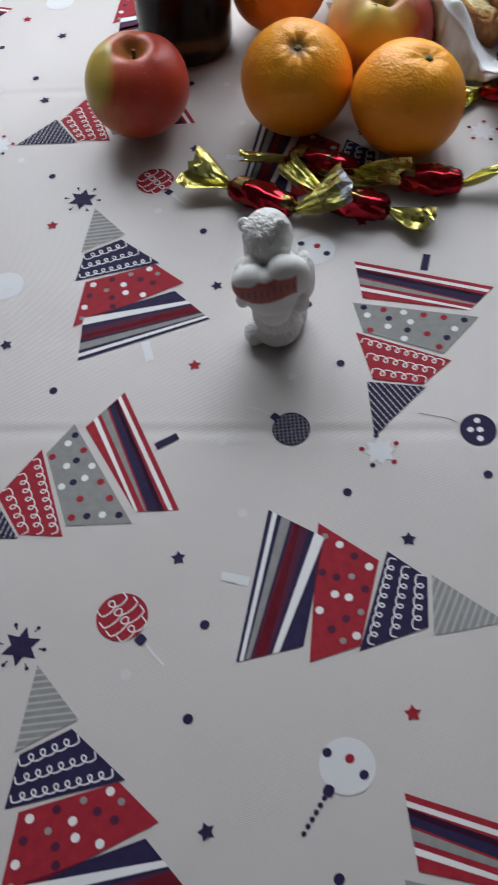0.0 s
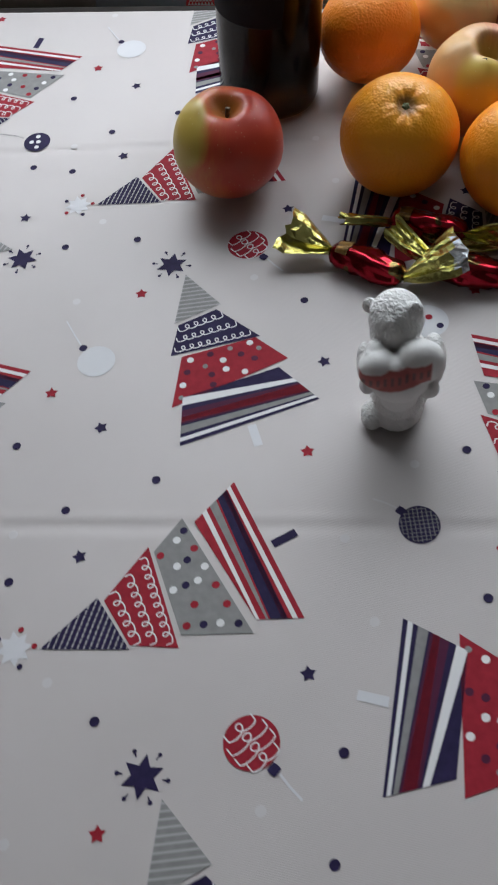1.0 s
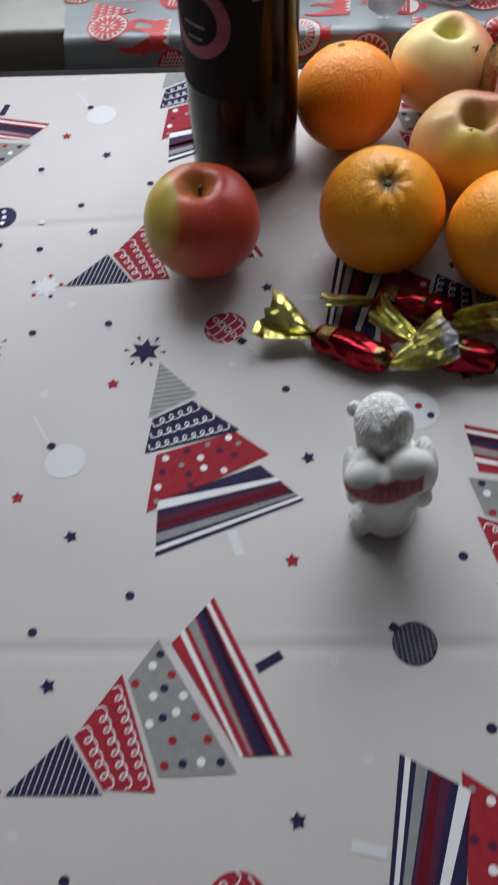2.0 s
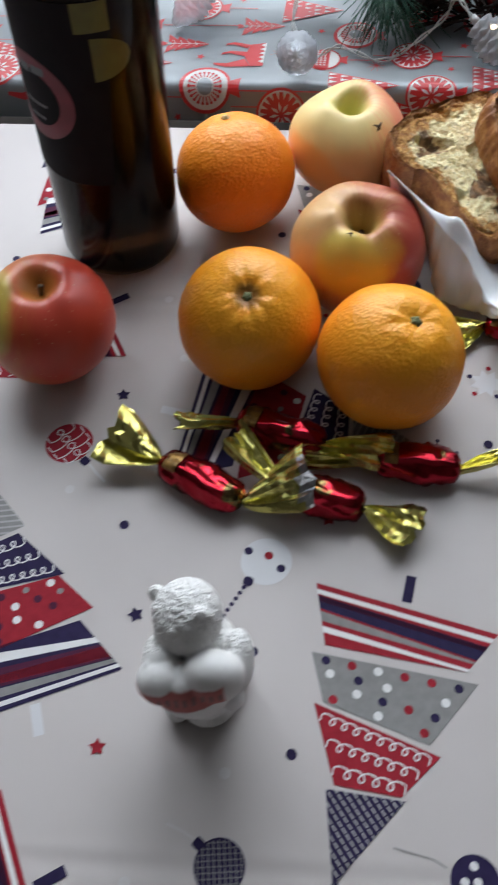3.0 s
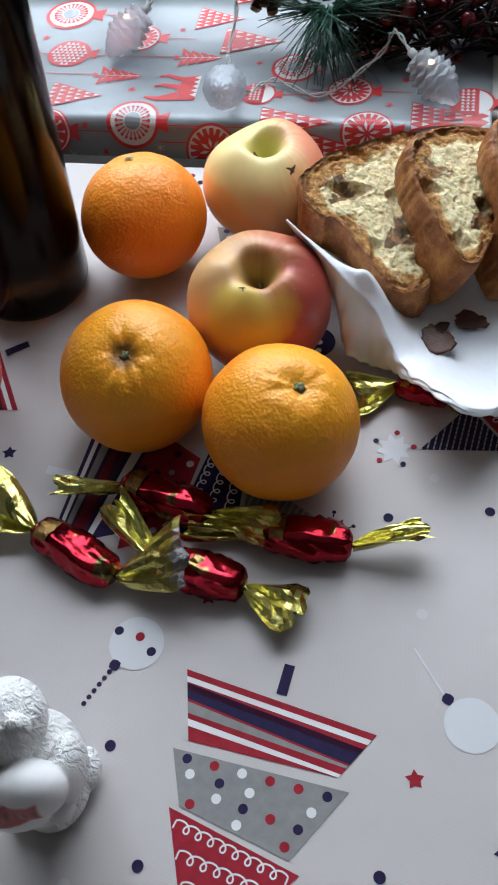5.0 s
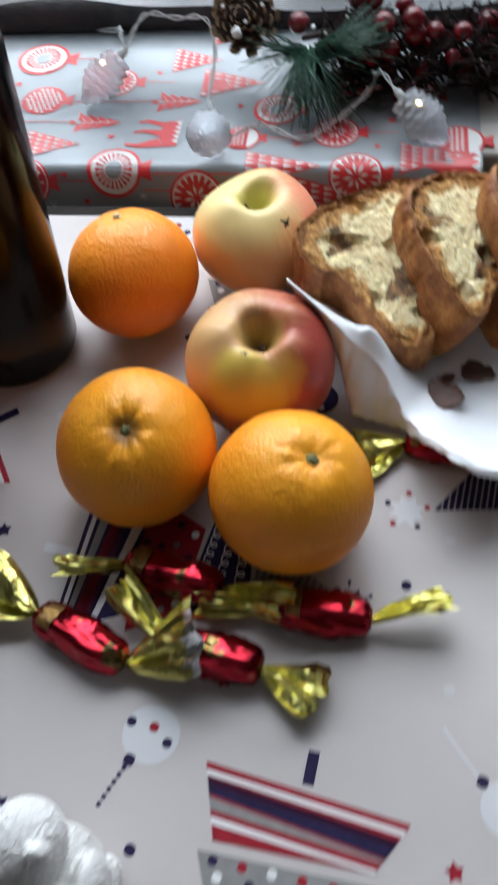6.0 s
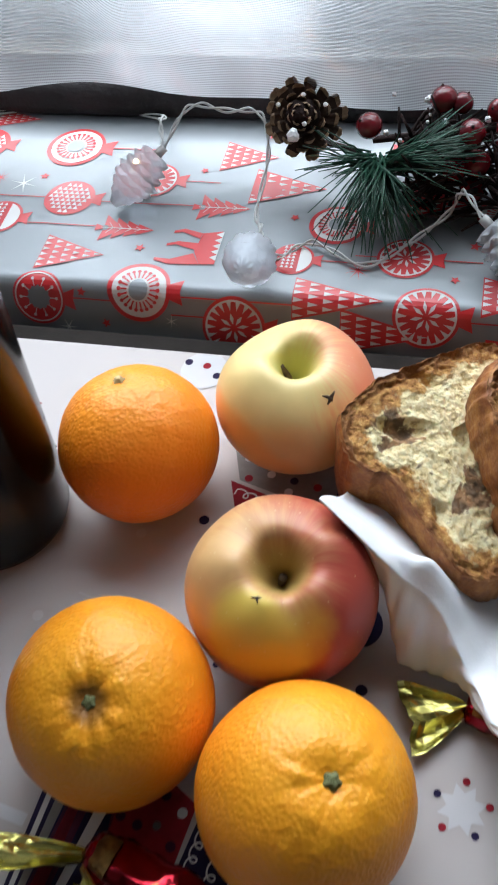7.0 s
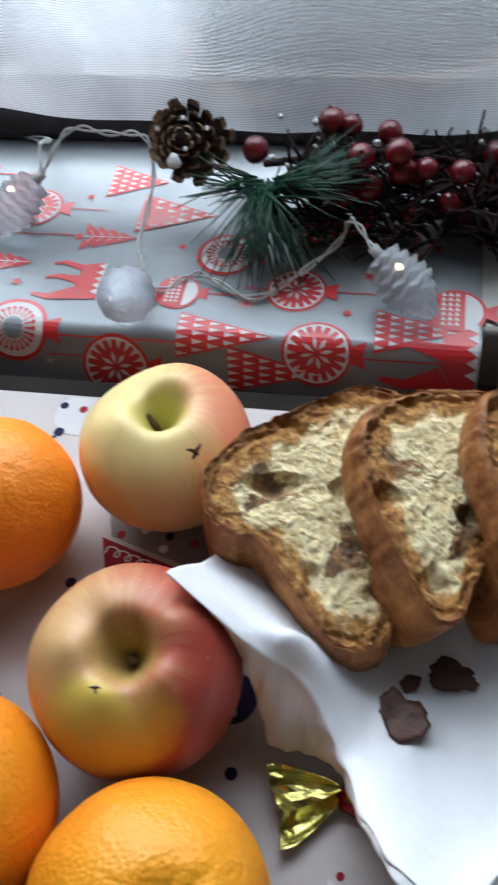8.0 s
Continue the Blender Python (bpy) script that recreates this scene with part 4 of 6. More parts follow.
apple((-0.0125, 0.2300, 0.0335), 0.0365, 0.0640, (0.05, -0.06, 1), 0.0, M_APPLE_RED, "red apple with a yellow-green patch, on the tablecloth", (0.001, 0.001, 0.006), 5, 0.50, lumpy=0.35, mouth=0.24)
golden = apple((0.1665, 0.3620, 0.0315), 0.0372, 0.0605, (0.07, -0.04, 1), 0.0, M_APPLE_GOLD, "pale yellow apple with pink blush and scab, beside bread", (-0.007, 0.004, 0.011), 3, 1.0, 0.66, lumpy=1.25, mouth=0.21)
blushed = apple((0.1615, 0.2585, 0.0370), 0.0378, 0.0675, (0.06, -0.16, 1), 0.6, M_APPLE_BLUSH, "yellow apple with a dull red cheek, leaning on the oranges", (0.001, 0.0, 0.006), 5, 1.0, 0.66, lumpy=0.95, mouth=0.225)


def scab(fruit, way, size, turn):
    """A dark cracked mark that lies on a fruit's skin, on the side that faces way."""
    flesh = fruit.children[0].data
    skin = BVHTree.FromPolygons([v.co for v in flesh.vertices], [tuple(p.vertices) for p in flesh.polygons])
    way = fruit.matrix_basis.to_3x3().inverted() @ Vector(way)
    at, out, _, _ = skin.ray_cast(way.normalized() * 0.08, -way.normalized())
    bm = bmesh.new()
    for k, (a, l) in enumerate(((0.2, 1.0), (2.0, 0.9), (3.5, 0.7), (4.6, 0.4))):
        d = Vector((math.cos(a), math.sin(a), 0)) * size
        tube_into(bm, [d * -0.15, d * l * 0.5 + Vector((0.1 * size, 0, 0.0001)), d * l - Vector((0, 0, 0.0004))], 0.26 * size, 6, 0.3)
    for v in bm.verts:
        v.co.z *= 0.4
    part("scab", bm, M_BLACK, fruit, "dark cracked scab", upright(at, out, turn))


scab(golden, (0.0162, -0.0212, 0.0249), 0.0040, 0.9)
scab(blushed, (-0.0058, -0.0178, 0.0319), 0.0023, 2.2)


# ---- bottle ----
def bottle():
    at = Vector((0.0195, 0.3255, 0.0008))
    foot = Matrix.Translation((0.033, 0, 0)) @ Matrix.Rotation(radians(3.6), 4, "Y") @ Matrix.Translation((-0.033, 0, 0))   # it leans on the orange
    ob = thing("wine_bottle", Matrix.Translation(at) @ foot, "dark brown glass wine bottle with a black label", "bottle")
    r = 0.0365

    def girth(z):
        """The body widens slightly from the foot to the shoulder."""
        return r + 0.0012 * z / 0.185

    w = girth(0.185)
    profile = [(0.001, 0.006), (0.018, 0.0045), (0.028, 0.0008), (r - 0.004, 0.0), (r - 0.001, 0.0018), (girth(0.006), 0.006), (girth(0.05), 0.05), (girth(0.12), 0.12), (w, 0.185), (w - 0.003, 0.200), (w - 0.010, 0.214),
               (w - 0.019, 0.226), (0.0165, 0.240), (0.0140, 0.258), (0.0138, 0.292), (0.0155, 0.294), (0.0155, 0.301), (0.0138, 0.303)]
    part("glass", lathe(profile, 96, caps=(True, True)), M_GLASS, ob)
    bm = lathe([(0.0146, 0.262), (0.0148, 0.2925), (0.0163, 0.2935), (0.0163, 0.3025), (0.0150, 0.3045), (0.002, 0.3050)], 48, caps=(False, True))
    part("capsule", bm, M_LABEL, ob, "black foil capsule")

    def wrap(az, z, lift):
        a = radians(az)
        return ((girth(z) + lift) * math.sin(a), -(girth(z) + lift) * math.cos(a), z)

    def sheet(a0, a1, z0, z1, lift, n=40):
        bm = bmesh.new()
        rows = [[wrap(a0 + (a1(s) - a0) * k / n, z0 + (z1 - z0) * s, lift) for k in range(n + 1)] for s in [j / 8 for j in range(9)]]
        loft(bm, rows, close=False, caps=(False, False))
        return bm

    label = part("label", sheet(-150, lambda s: 9 + 16 * s, 0.073, 0.178, 0.0004), M_LABEL, ob, "black paper label")
    bm = bmesh.new()
    rows = []
    for s in (0.0165, 0.0205, 0.0245):
        rows.append([wrap(-50 + math.degrees(s * math.cos(a) / r), 0.1225 + s * math.sin(a), 0.0007) for a in [2 * math.pi * k / 48 for k in range(48)]])
    loft(bm, rows, caps=(False, False))
    part("ring_mark", bm, M_LABEL_RED, label, "dull red ring printed on the label")
    # light shining through the glass, painted as two olive yellow shapes
    bm = bmesh.new()
    rows = [[wrap(8 + 30 * k / 16, 0.1485 + s * 0.0115 * math.sqrt(max(0, 1 - (k / 16) ** 2)), 0.0006) for k in range(17)] for s in (-1, 0, 1)]
    loft(bm, rows, close=False, caps=(False, False))
    part("yellow_mark", bm, M_YELLOW_GLOW, label, "olive yellow half round of light through the glass, painted on")
    part("yellow_mark", sheet(-2, lambda s: 24, 0.163, 0.178, 0.0008, 12), M_YELLOW_GLOW, label, "olive yellow panel of light through the glass, painted on")
    for k, (a0, a1, z) in enumerate(((-61, -49, 0.136), (-46, -33, 0.137), (-63, -37, 0.118), (-59, -41, 0.110))):
        part("print_bar", sheet(a0, lambda s, e=a1: e, z, z + 0.0045 if k < 2 else z + 0.0016, 0.0008, 6), M_LABEL_INK, label)


bottle()


# ---- sweets ----
def foil_tail(knot, end, width, flip, seed, lift=0.0, silver=False):
    """A twisted wrapper end: a pleated, flattened cone that flares from the knot."""
    rng = random.Random(seed)
    knot, end = Vector(knot), Vector(end)
    d = end - knot
    length = d.length
    d.normalize()
    up = Vector((0, 0, 1))
    side = up.cross(d).normalized()
    up = d.cross(side)
    tilt = Matrix.Rotation(flip, 3, d)
    side, up = tilt @ side, tilt @ up
    n = 28
    phase = [rng.uniform(-1, 1) for _ in range(n)]
    folds = [rng.uniform(-1, 1) * (1 if k % 2 else -1) for k in range(9)]
    jag = [rng.uniform(-1, 1) for _ in range(9)]

    def crease(values, u):
        """Straight runs between values, across the sheet from -1 to 1."""
        x = (u + 1) / 2 * (len(values) - 1.001)
        k = int(x)
        return values[k] + (values[k + 1] - values[k]) * (x - k)

    rings = []
    for k in range(10):
        t = k / 9
        w = 0.0020 + (width / 2 - 0.0020) * min(1, 1.25 * t) ** 0.75
        h = 0.0020 - 0.0014 * min(1, 2 * t)
        c = knot + d * (length * t) + up * (0.0026 * math.sin(2.4 * t + seed))
        ring = []
        for j in range(n):
            a = 2 * math.pi * j / n
            u = math.cos(a)
            bend = crease(folds, u + 0.25 * t * (1 - abs(u))) * 0.0042 * math.sin(math.pi * min(0.72, 0.10 + t)) + 0.0034 * (u * u - 0.4) * t * math.sin(seed)
            p = c + side * (w * (u + 0.05 * phase[j] * t)) + up * (h * math.sin(a) * (1 + 0.3 * phase[j]) + bend)
            p += d * (0.0030 * t * crease(jag, u)) + up * (0.0020 * t * noise.noise(Vector((u * 2.2, t * 6, seed))))
            p.z = max(p.z + lift * t, 0.0012)
            ring.append(tuple(p))
        rings.append(ring)
    bm = bmesh.new()
    loft(bm, rings, caps=(True, False))
    if silver:   # the foil's bare inner side shows along the cut end
        for face in bm.faces:
            t = (face.calc_center_median() - knot).dot(d) / length
            if t > 0.80 and (face.calc_center_median() - knot).dot(side) < 0.35 * width:
                face.material_index = 1
    return bm


def candy(a, b, tail_a, tail_b, label, seed, ra=0.0096, lift=(0.0, 0.0), width=(0.021, 0.021), height=0.0, silver=False):
    """A sweet between a and b, wrapped in red foil, with gold twisted ends that reach tail_a and tail_b."""
    rng = random.Random(seed)
    za = height + ra
    a, b = Vector((*a, za)), Vector((*b, za - 0.001))
    ob = thing("wrapped_candy", Matrix.Identity(4), label, "candy", "wrapped candies on the table")
    d = (b - a)
    length = d.length
    d.normalize()
    side = Vector((0, 0, 1)).cross(d).normalized()
    up = d.cross(side)

    def crumple(q, t, fat):
        """The radius's share at an angle: a softly square section with sharp creases."""
        square = 1 / (abs(math.cos(q + 0.4)) ** 5 + abs(math.sin(q + 0.4)) ** 5) ** 0.2
        p = Vector((math.cos(q) * 1.5, math.sin(q) * 1.5 + t * 3.6, seed + t))
        return 0.97 * square + 0.22 * noise.noise(p) - 0.34 * abs(noise.noise(p * 1.5 + Vector((4, seed, 0)))) + 0.12 * abs(noise.noise(p * 2.6 + Vector((seed, 2, 0)))) + 0.14 * (1 - fat) * math.cos(7 * q + seed) + 0.02 * noise.noise(p * 4.5)

    n = 26
    rings = []
    for k in range(21):
        t = k / 20
        fat = min(1, (math.sin(math.pi * min(1, max(0, t))) + 0.001) ** 0.24)
        r = 0.0024 + (0.98 * ra - 0.0024) * fat
        rings.append([tuple(a + d * (length * t) + (side * math.cos(q) + up * math.sin(q) * 0.92) * r * crumple(q, t, fat)) for q in [2 * math.pi * j / n for j in range(n)]])
    bm = bmesh.new()
    loft(bm, rings)
    body = part("foil_body", bm, M_FOIL_RED, ob, "red foil wrapper")
    bm = bmesh.new()   # the printed badge round one end
    rings = []
    for k in range(5):
        t = 0.10 + 0.16 * k / 4
        fat = math.sin(math.pi * t) ** 0.24
        r = 0.0024 + (ra - 0.0024) * fat + 0.0004
        rings.append([tuple(a + d * (length * t) + (side * math.cos(q) + up * math.sin(q) * 0.92) * r * (0.05 + crumple(q, t, fat))) for q in [math.pi * (0.22 + 0.50 * j / 12) for j in range(13)]])
    loft(bm, rings, close=False, caps=(False, False))
    part("badge", bm, M_BADGE, body, "brown and gold printed badge")
    for name, knot, end, w, l, s in (("twist", a, tail_a, width[0], lift[0], 1), ("twist", b, tail_b, width[1], lift[1], 2)):
        part(name, foil_tail(knot, (*end, za), w, rng.uniform(-0.4, 0.4), seed * 7 + s, l, silver and s == 2), (M_GOLD, M_SILVER), ob, "gold foil twisted end", smooth=False)
    return ob


candy((0.0465, 0.1470), (0.0880, 0.1195), (0.0190, 0.1650), (0.1240, 0.1230), "red candy with gold twisted ends, lying across another", 3, lift=(0.008, 0.016), width=(0.034, 0.036), silver=True)
candy((0.1080, 0.1260), (0.1490, 0.1105), (0.0850, 0.1560), (0.1730, 0.0960), "red candy in shiny foil with a crumpled gold end", 11, lift=(0.010, 0.003), width=(0.017, 0.027))
candy((0.0880, 0.1700), (0.1330, 0.1500), (0.0560, 0.1685), (0.1640, 0.1370), "red candy lying in the shade of the oranges", 23, lift=(0.003, 0.006), width=(0.016, 0.021))
candy((0.1580, 0.1380), (0.2000, 0.1290), (0.1200, 0.1435), (0.2350, 0.1300), "red candy with a straight gold end", 31, lift=(0.0, 0.004), width=(0.014, 0.014))
candy((0.2310, 0.2235), (0.2575, 0.2130), (0.2085, 0.2190), (0.2660, 0.2085), "red candy half covered by the white baking paper", 47, ra=0.0070, lift=(0.003, 0.0), width=(0.028, 0.014))


# ---- bear figurine ----
def bear():
    bm = bmesh.new()

    def blob(c, r, n=3):
        made = bmesh.ops.create_icosphere(bm, subdivisions=n, radius=1)["verts"]
        r = (r, r, r) if isinstance(r, float) else r
        for v in made:
            v.co = Vector([ci + ri * x for ci, ri, x in zip(c, r, v.co)])

    blob((0.001, 0.002, 0.0270), (0.0155, 0.0160, 0.0250))     # body
    blob((0.000, -0.0030, 0.0075), (0.0142, 0.0155, 0.0095))   # seat
    blob((0.000, -0.0060, 0.0190), (0.0135, 0.0130, 0.0110))   # belly
    blob((-0.002, 0.0055, 0.0565), (0.0134, 0.0138, 0.0128))   # head
    blob((-0.0070, 0.0010, 0.0535), (0.0080, 0.0070, 0.0085))  # face
    blob((-0.0125, -0.0078, 0.0515), (0.0054, 0.0056, 0.0042)) # muzzle
    blob((-0.0160, -0.0110, 0.0530), (0.0019, 0.0018, 0.0016)) # nose
    blob((-0.0125, 0.0060, 0.0620), (0.0026, 0.0026, 0.0018))  # brows
    blob((-0.0060, -0.0030, 0.0640), (0.0026, 0.0026, 0.0018))
    blob((-0.0142, 0.0140, 0.0570), (0.0036, 0.0030, 0.0040))  # ears
    blob((0.0055, 0.0005, 0.0655), (0.0042, 0.0036, 0.0056))
    blob((-0.0112, -0.0140, 0.0465), (0.0105, 0.0088, 0.0092)) # heart
    blob((0.0074, -0.0135, 0.0490), (0.0122, 0.0090, 0.0115))
    blob((-0.0020, -0.0155, 0.0460), (0.0105, 0.0082, 0.0088))
    blob((-0.0015, -0.0165, 0.0405), (0.0140, 0.0085, 0.0110))
    blob((-0.0010, -0.0150, 0.0300), (0.0098, 0.0070, 0.0100))
    blob((0.0160, -0.0040, 0.0400), (0.0058, 0.0110, 0.0125))  # arms
    blob((0.0130, -0.0155, 0.0335), (0.0054, 0.0050, 0.0042))
    blob((-0.0170, -0.0050, 0.0400), (0.0042, 0.0100, 0.0095))
    blob((-0.0165, -0.0140, 0.0360), (0.0040, 0.0046, 0.0040))
    blob((-0.0128, -0.0080, 0.0058), (0.0060, 0.0080, 0.0060)) # feet
    blob((0.0112, 0.0040, 0.0066), (0.0060, 0.0085, 0.0066))
    for v in bm.verts:
        v.co.z = max(v.co.z, 0.0004)
    ob = part("bear_figurine", bm, M_PLASTER, m=Matrix.Translation((0.0690, 0.0275, 0.0)) @ Matrix.Rotation(radians(-4), 4, "Z") @ Matrix.Diagonal((1.07, 1.13, 1.23, 1)))
    tagged(ob, label="white plaster bear figurine holding a heart with red band", category="figurine")
    re = ob.modifiers.new("fuse", "REMESH")
    re.mode, re.voxel_size, re.use_smooth_shade = "VOXEL", 0.0007, True
    sm = ob.modifiers.new("soften", "SMOOTH")
    sm.factor, sm.iterations = 0.5, 3


bear()


# ---- bread on baking paper ----
FACE_N = Vector((0.337, -0.198, 0.920)).normalized()
FACE_X = (Vector((1, 0, 0)) - FACE_N * FACE_N.x).normalized()
FACE_Y = FACE_N.cross(FACE_X)
HEEL = ((0, 8), (-0.5, 0), (3, -11), (11, -17), (20, -18.5), (34, -39), (45, -54), (54, -59), (64, -57), (71, -50), (76, -34), (85, -18), (94, 2), (97, 25), (91, 44), (80, 52), (68, 52), (55, 47), (42, 40), (29, 33), (13, 23))
MIDDLE = ((54, 10), (56, -6), (62, -24), (70, -44), (77, -53), (86, -52), (93, -40), (101, -28), (112, -10), (124, 8), (128, 24), (124, 36), (113, 40), (95, 40), (77, 36), (63, 29), (56, 20))


def bread_slice(outline, at, thick, label, seed, turn=0.0, tilt=0.0, reach=0.05, plumb=0.0):
    """A leaning slice of a domed loaf: cut face up, brown crust round its side; its lower end stands on the paper."""
    cx, cy = (sum(p[k] for p in outline) / len(outline) / 1000 for k in (0, 1))
    base = Matrix((FACE_X, FACE_Y, FACE_N)).transposed().to_4x4()
    m = Matrix.Translation(at) @ base @ Matrix.Translation((cx, cy, 0)) @ Matrix.Rotation(turn, 4, "Z") @ Matrix.Rotation(tilt, 4, "Y")
    ob = thing("bread_slice", m, label, "bread", "slices of sweet bread")
    pts = spline([(x / 1000 - cx, y / 1000 - cy, 0) for x, y in [*outline, outline[0]]], 14)[:-1]
    pts = [p + p.normalized() * (0.0011 * noise.noise(Vector((p.x * 90, p.y * 90, seed))) + 0.0009 * noise.noise(Vector((p.x * 380, p.y * 380, seed)))) for p in pts]

    def depth_at(p):
        """How far the side goes down: its own thickness, or on to the paper where nothing lies beneath."""
        w = m @ p
        room_below = (w.z - 0.007) / FACE_N.z
        return min(max(thick, room_below if w.y < reach else thick), room_below, 0.055)

    down = Vector((0, 0, -1)).lerp(m.to_3x3().inverted() @ Vector((0, 0, -1)), plumb)   # square to the cut face, or straight down
    crust = bmesh.new()
    rings = []
    for share, inset in ((-0.03, 0.0012), (0.0, 0.0002), (0.04, -0.0003), (0.15, -0.0010), (0.35, -0.0014), (0.6, -0.0010), (0.85, 0.0), (0.97, 0.0016), (1.0, 0.004)):
        ring = []
        for p in pts:
            out = p.normalized()
            q = p - out * inset
            q += down * (share * depth_at(p))
            q += out * (0.0011 * noise.noise(Vector((q.x * 60, q.y * 60, q.z * 60 + seed))) + 0.0005 * noise.noise(q * 240))
            ring.append(tuple(q))
        rings.append(ring)
    loft(crust, rings, caps=(False, True))
    part("crust", crust, M_CRUST, ob, "smooth red brown crust")
    crumb = bmesh.new()
    rim = crumb.verts.layers.float.new("rim")
    rings = []
    for k in range(1, 97):
        f = (k / 96) ** 0.8
        ring = []
        for p in pts:
            q = p * f
            near = (p - q).length
            v = Vector((q.x, q.y, 0.013 * seed))
            open_crumb = noise.noise(v * 110) + 0.7 * noise.noise(v * 270) + 0.35 * noise.noise(v * 620)
            hollow = max(0.0, noise.noise(v * 70 + Vector((3, 1, 0))) - 0.22)
            soft = min(1.0, near / 0.004)
            q.z = 0.0004 + 0.0015 * open_crumb * (0.45 + 0.55 * soft) - 0.0034 * max(0, open_crumb - 0.25) * soft - 0.018 * hollow * soft - 0.0016 * math.exp(-((near - 0.0048) / 0.0012) ** 2) * (0.5 + noise.noise(v * 130)) + 0.0016 * noise.noise(v * 520) * math.exp(-((near - 0.003) / 0.003) ** 2)
            ring.append((tuple(q), near))
        rings.append(ring)
    rows = loft(crumb, [[q for q, _ in ring] for ring in rings], caps=(True, False))
    for row, ring in zip(rows, rings):
        for v, (_, near) in zip(row, ring):
            v[rim] = near
    part("crumb", crumb, M_CRUMB, ob, "pale crumb with brown filling and toasted rim")
    return ob


LOAF = Vector((0.187, 0.318, 0.062))
bread_slice(HEEL, LOAF, 0.040, "thick slice of sweet raisin bread with crust, on baking paper", 1, reach=1.0, plumb=0.85)
bread_slice(MIDDLE, LOAF + FACE_N * 0.0250, 0.0235, "slice of sweet raisin bread leaning on the thick slice", 2, reach=0.29)
bread_slice(MIDDLE, LOAF + FACE_N * 0.0470 + FACE_X * 0.037 + FACE_Y * -0.001, 0.0205, "slice of sweet raisin bread on top of the row", 3, radians(-5), reach=0.29)


def baking_paper():
    """A sheet of white paper under the bread: it rises to a fold beside the apple, a flap hangs from the fold, and the free corner curls up over a sweet."""
    hem = ((0.1790, 0.2750, 0.0790), (0.1985, 0.2740, 0.0480), (0.2035, 0.2570, 0.0240), (0.2045, 0.2445, 0.0150), (0.2100, 0.2365, 0.0140), (0.2190, 0.2375, 0.0070), (0.2275, 0.2330, 0.0070), (0.2325, 0.2250, 0.0120),
           (0.2365, 0.2060, 0.0290), (0.2435, 0.1900, 0.0400), (0.2550, 0.1785, 0.0400), (0.2680, 0.1800, 0.0330), (0.2850, 0.1900, 0.0200), (0.3300, 0.1900, 0.0100), (0.3800, 0.1750, 0.0100))
    fold = ((0.1785, 0.2740, 0.0805), (0.1900, 0.2655, 0.0715), (0.2015, 0.2580, 0.0600), (0.2095, 0.2555, 0.0470), (0.2160, 0.2535, 0.0395), (0.2225, 0.2480, 0.0340), (0.2275, 0.2400, 0.0260), (0.2330, 0.2275, 0.0200),
            (0.2375, 0.2080, 0.0320), (0.2445, 0.1925, 0.0415), (0.2560, 0.1815, 0.0415), (0.2690, 0.1830, 0.0345), (0.2860, 0.1925, 0.0210), (0.3310, 0.1920, 0.0110), (0.3810, 0.1770, 0.0110))
    hem, fold = spline(hem, 9), spline(fold, 9)
    bm = bmesh.new()
    rows = []
    for k, (low, top) in enumerate(zip(hem, fold)):
        s = k / (len(fold) - 1)
        inward = Vector((0.30 + 0.45 * s, 0.95 - 0.30 * s, 0)).normalized()
        row = []
        for j in range(9):   # the hanging flap, bellied outwards
            f = j / 9
            q = low.lerp(top, f) + Vector((-0.5, -0.8, 0)) * (0.0030 * math.sin(math.pi * f) * min(1, 30 * (top - low).length))
            q += Vector((0.0016, 0.0016, 0)) * noise.noise(Vector((s * 26, f * 2.2, 1)))
            row.append(tuple(q))
        for j in range(34):
            far = (0.085 + 0.09 * min(1, 1.6 * s)) * (j / 33) ** 1.6
            crest = 0.0165 * math.exp(-((far - 0.0105) / 0.0070) ** 2) * math.exp(-((s - 0.27) / 0.10) ** 2)
            q = top + inward * far
            sink = math.exp(-(far / (0.031 + 0.006 * math.sin(6 * s + 1))) ** 1.35)
            q.z = 0.0036 + (top.z - 0.0036) * sink + crest * (1 if j else 0)
            q.z += min(1, far / 0.008) * (0.0034 * noise.noise(Vector((q.x * 34 + q.y * 18, q.y * 24, 3))) + 0.0016 * abs(noise.noise(Vector((q.x * 95, q.y * 50, 7)))))
            over = 0.0190 * math.exp(-((q.x - 0.249) / 0.024) ** 2 - ((q.y - 0.218) / 0.016) ** 2)
            q.z = max(q.z, 0.0018, over)
            row.append(tuple(q))
        rows.append(row)
    loft(bm, rows, close=False, caps=(False, False))
    ob = part("baking_paper", bm, M_PAPER)
    tagged(ob, label="crumpled white baking paper with a curled edge under the bread", category="baking paper")
    sol = ob.modifiers.new("sheet", "SOLIDIFY")
    sol.thickness, sol.offset = 0.0004, 0
    return BVHTree.FromPolygons([v.co for v in ob.data.vertices], [tuple(p.vertices) for p in ob.data.polygons])


PAPER = baking_paper()


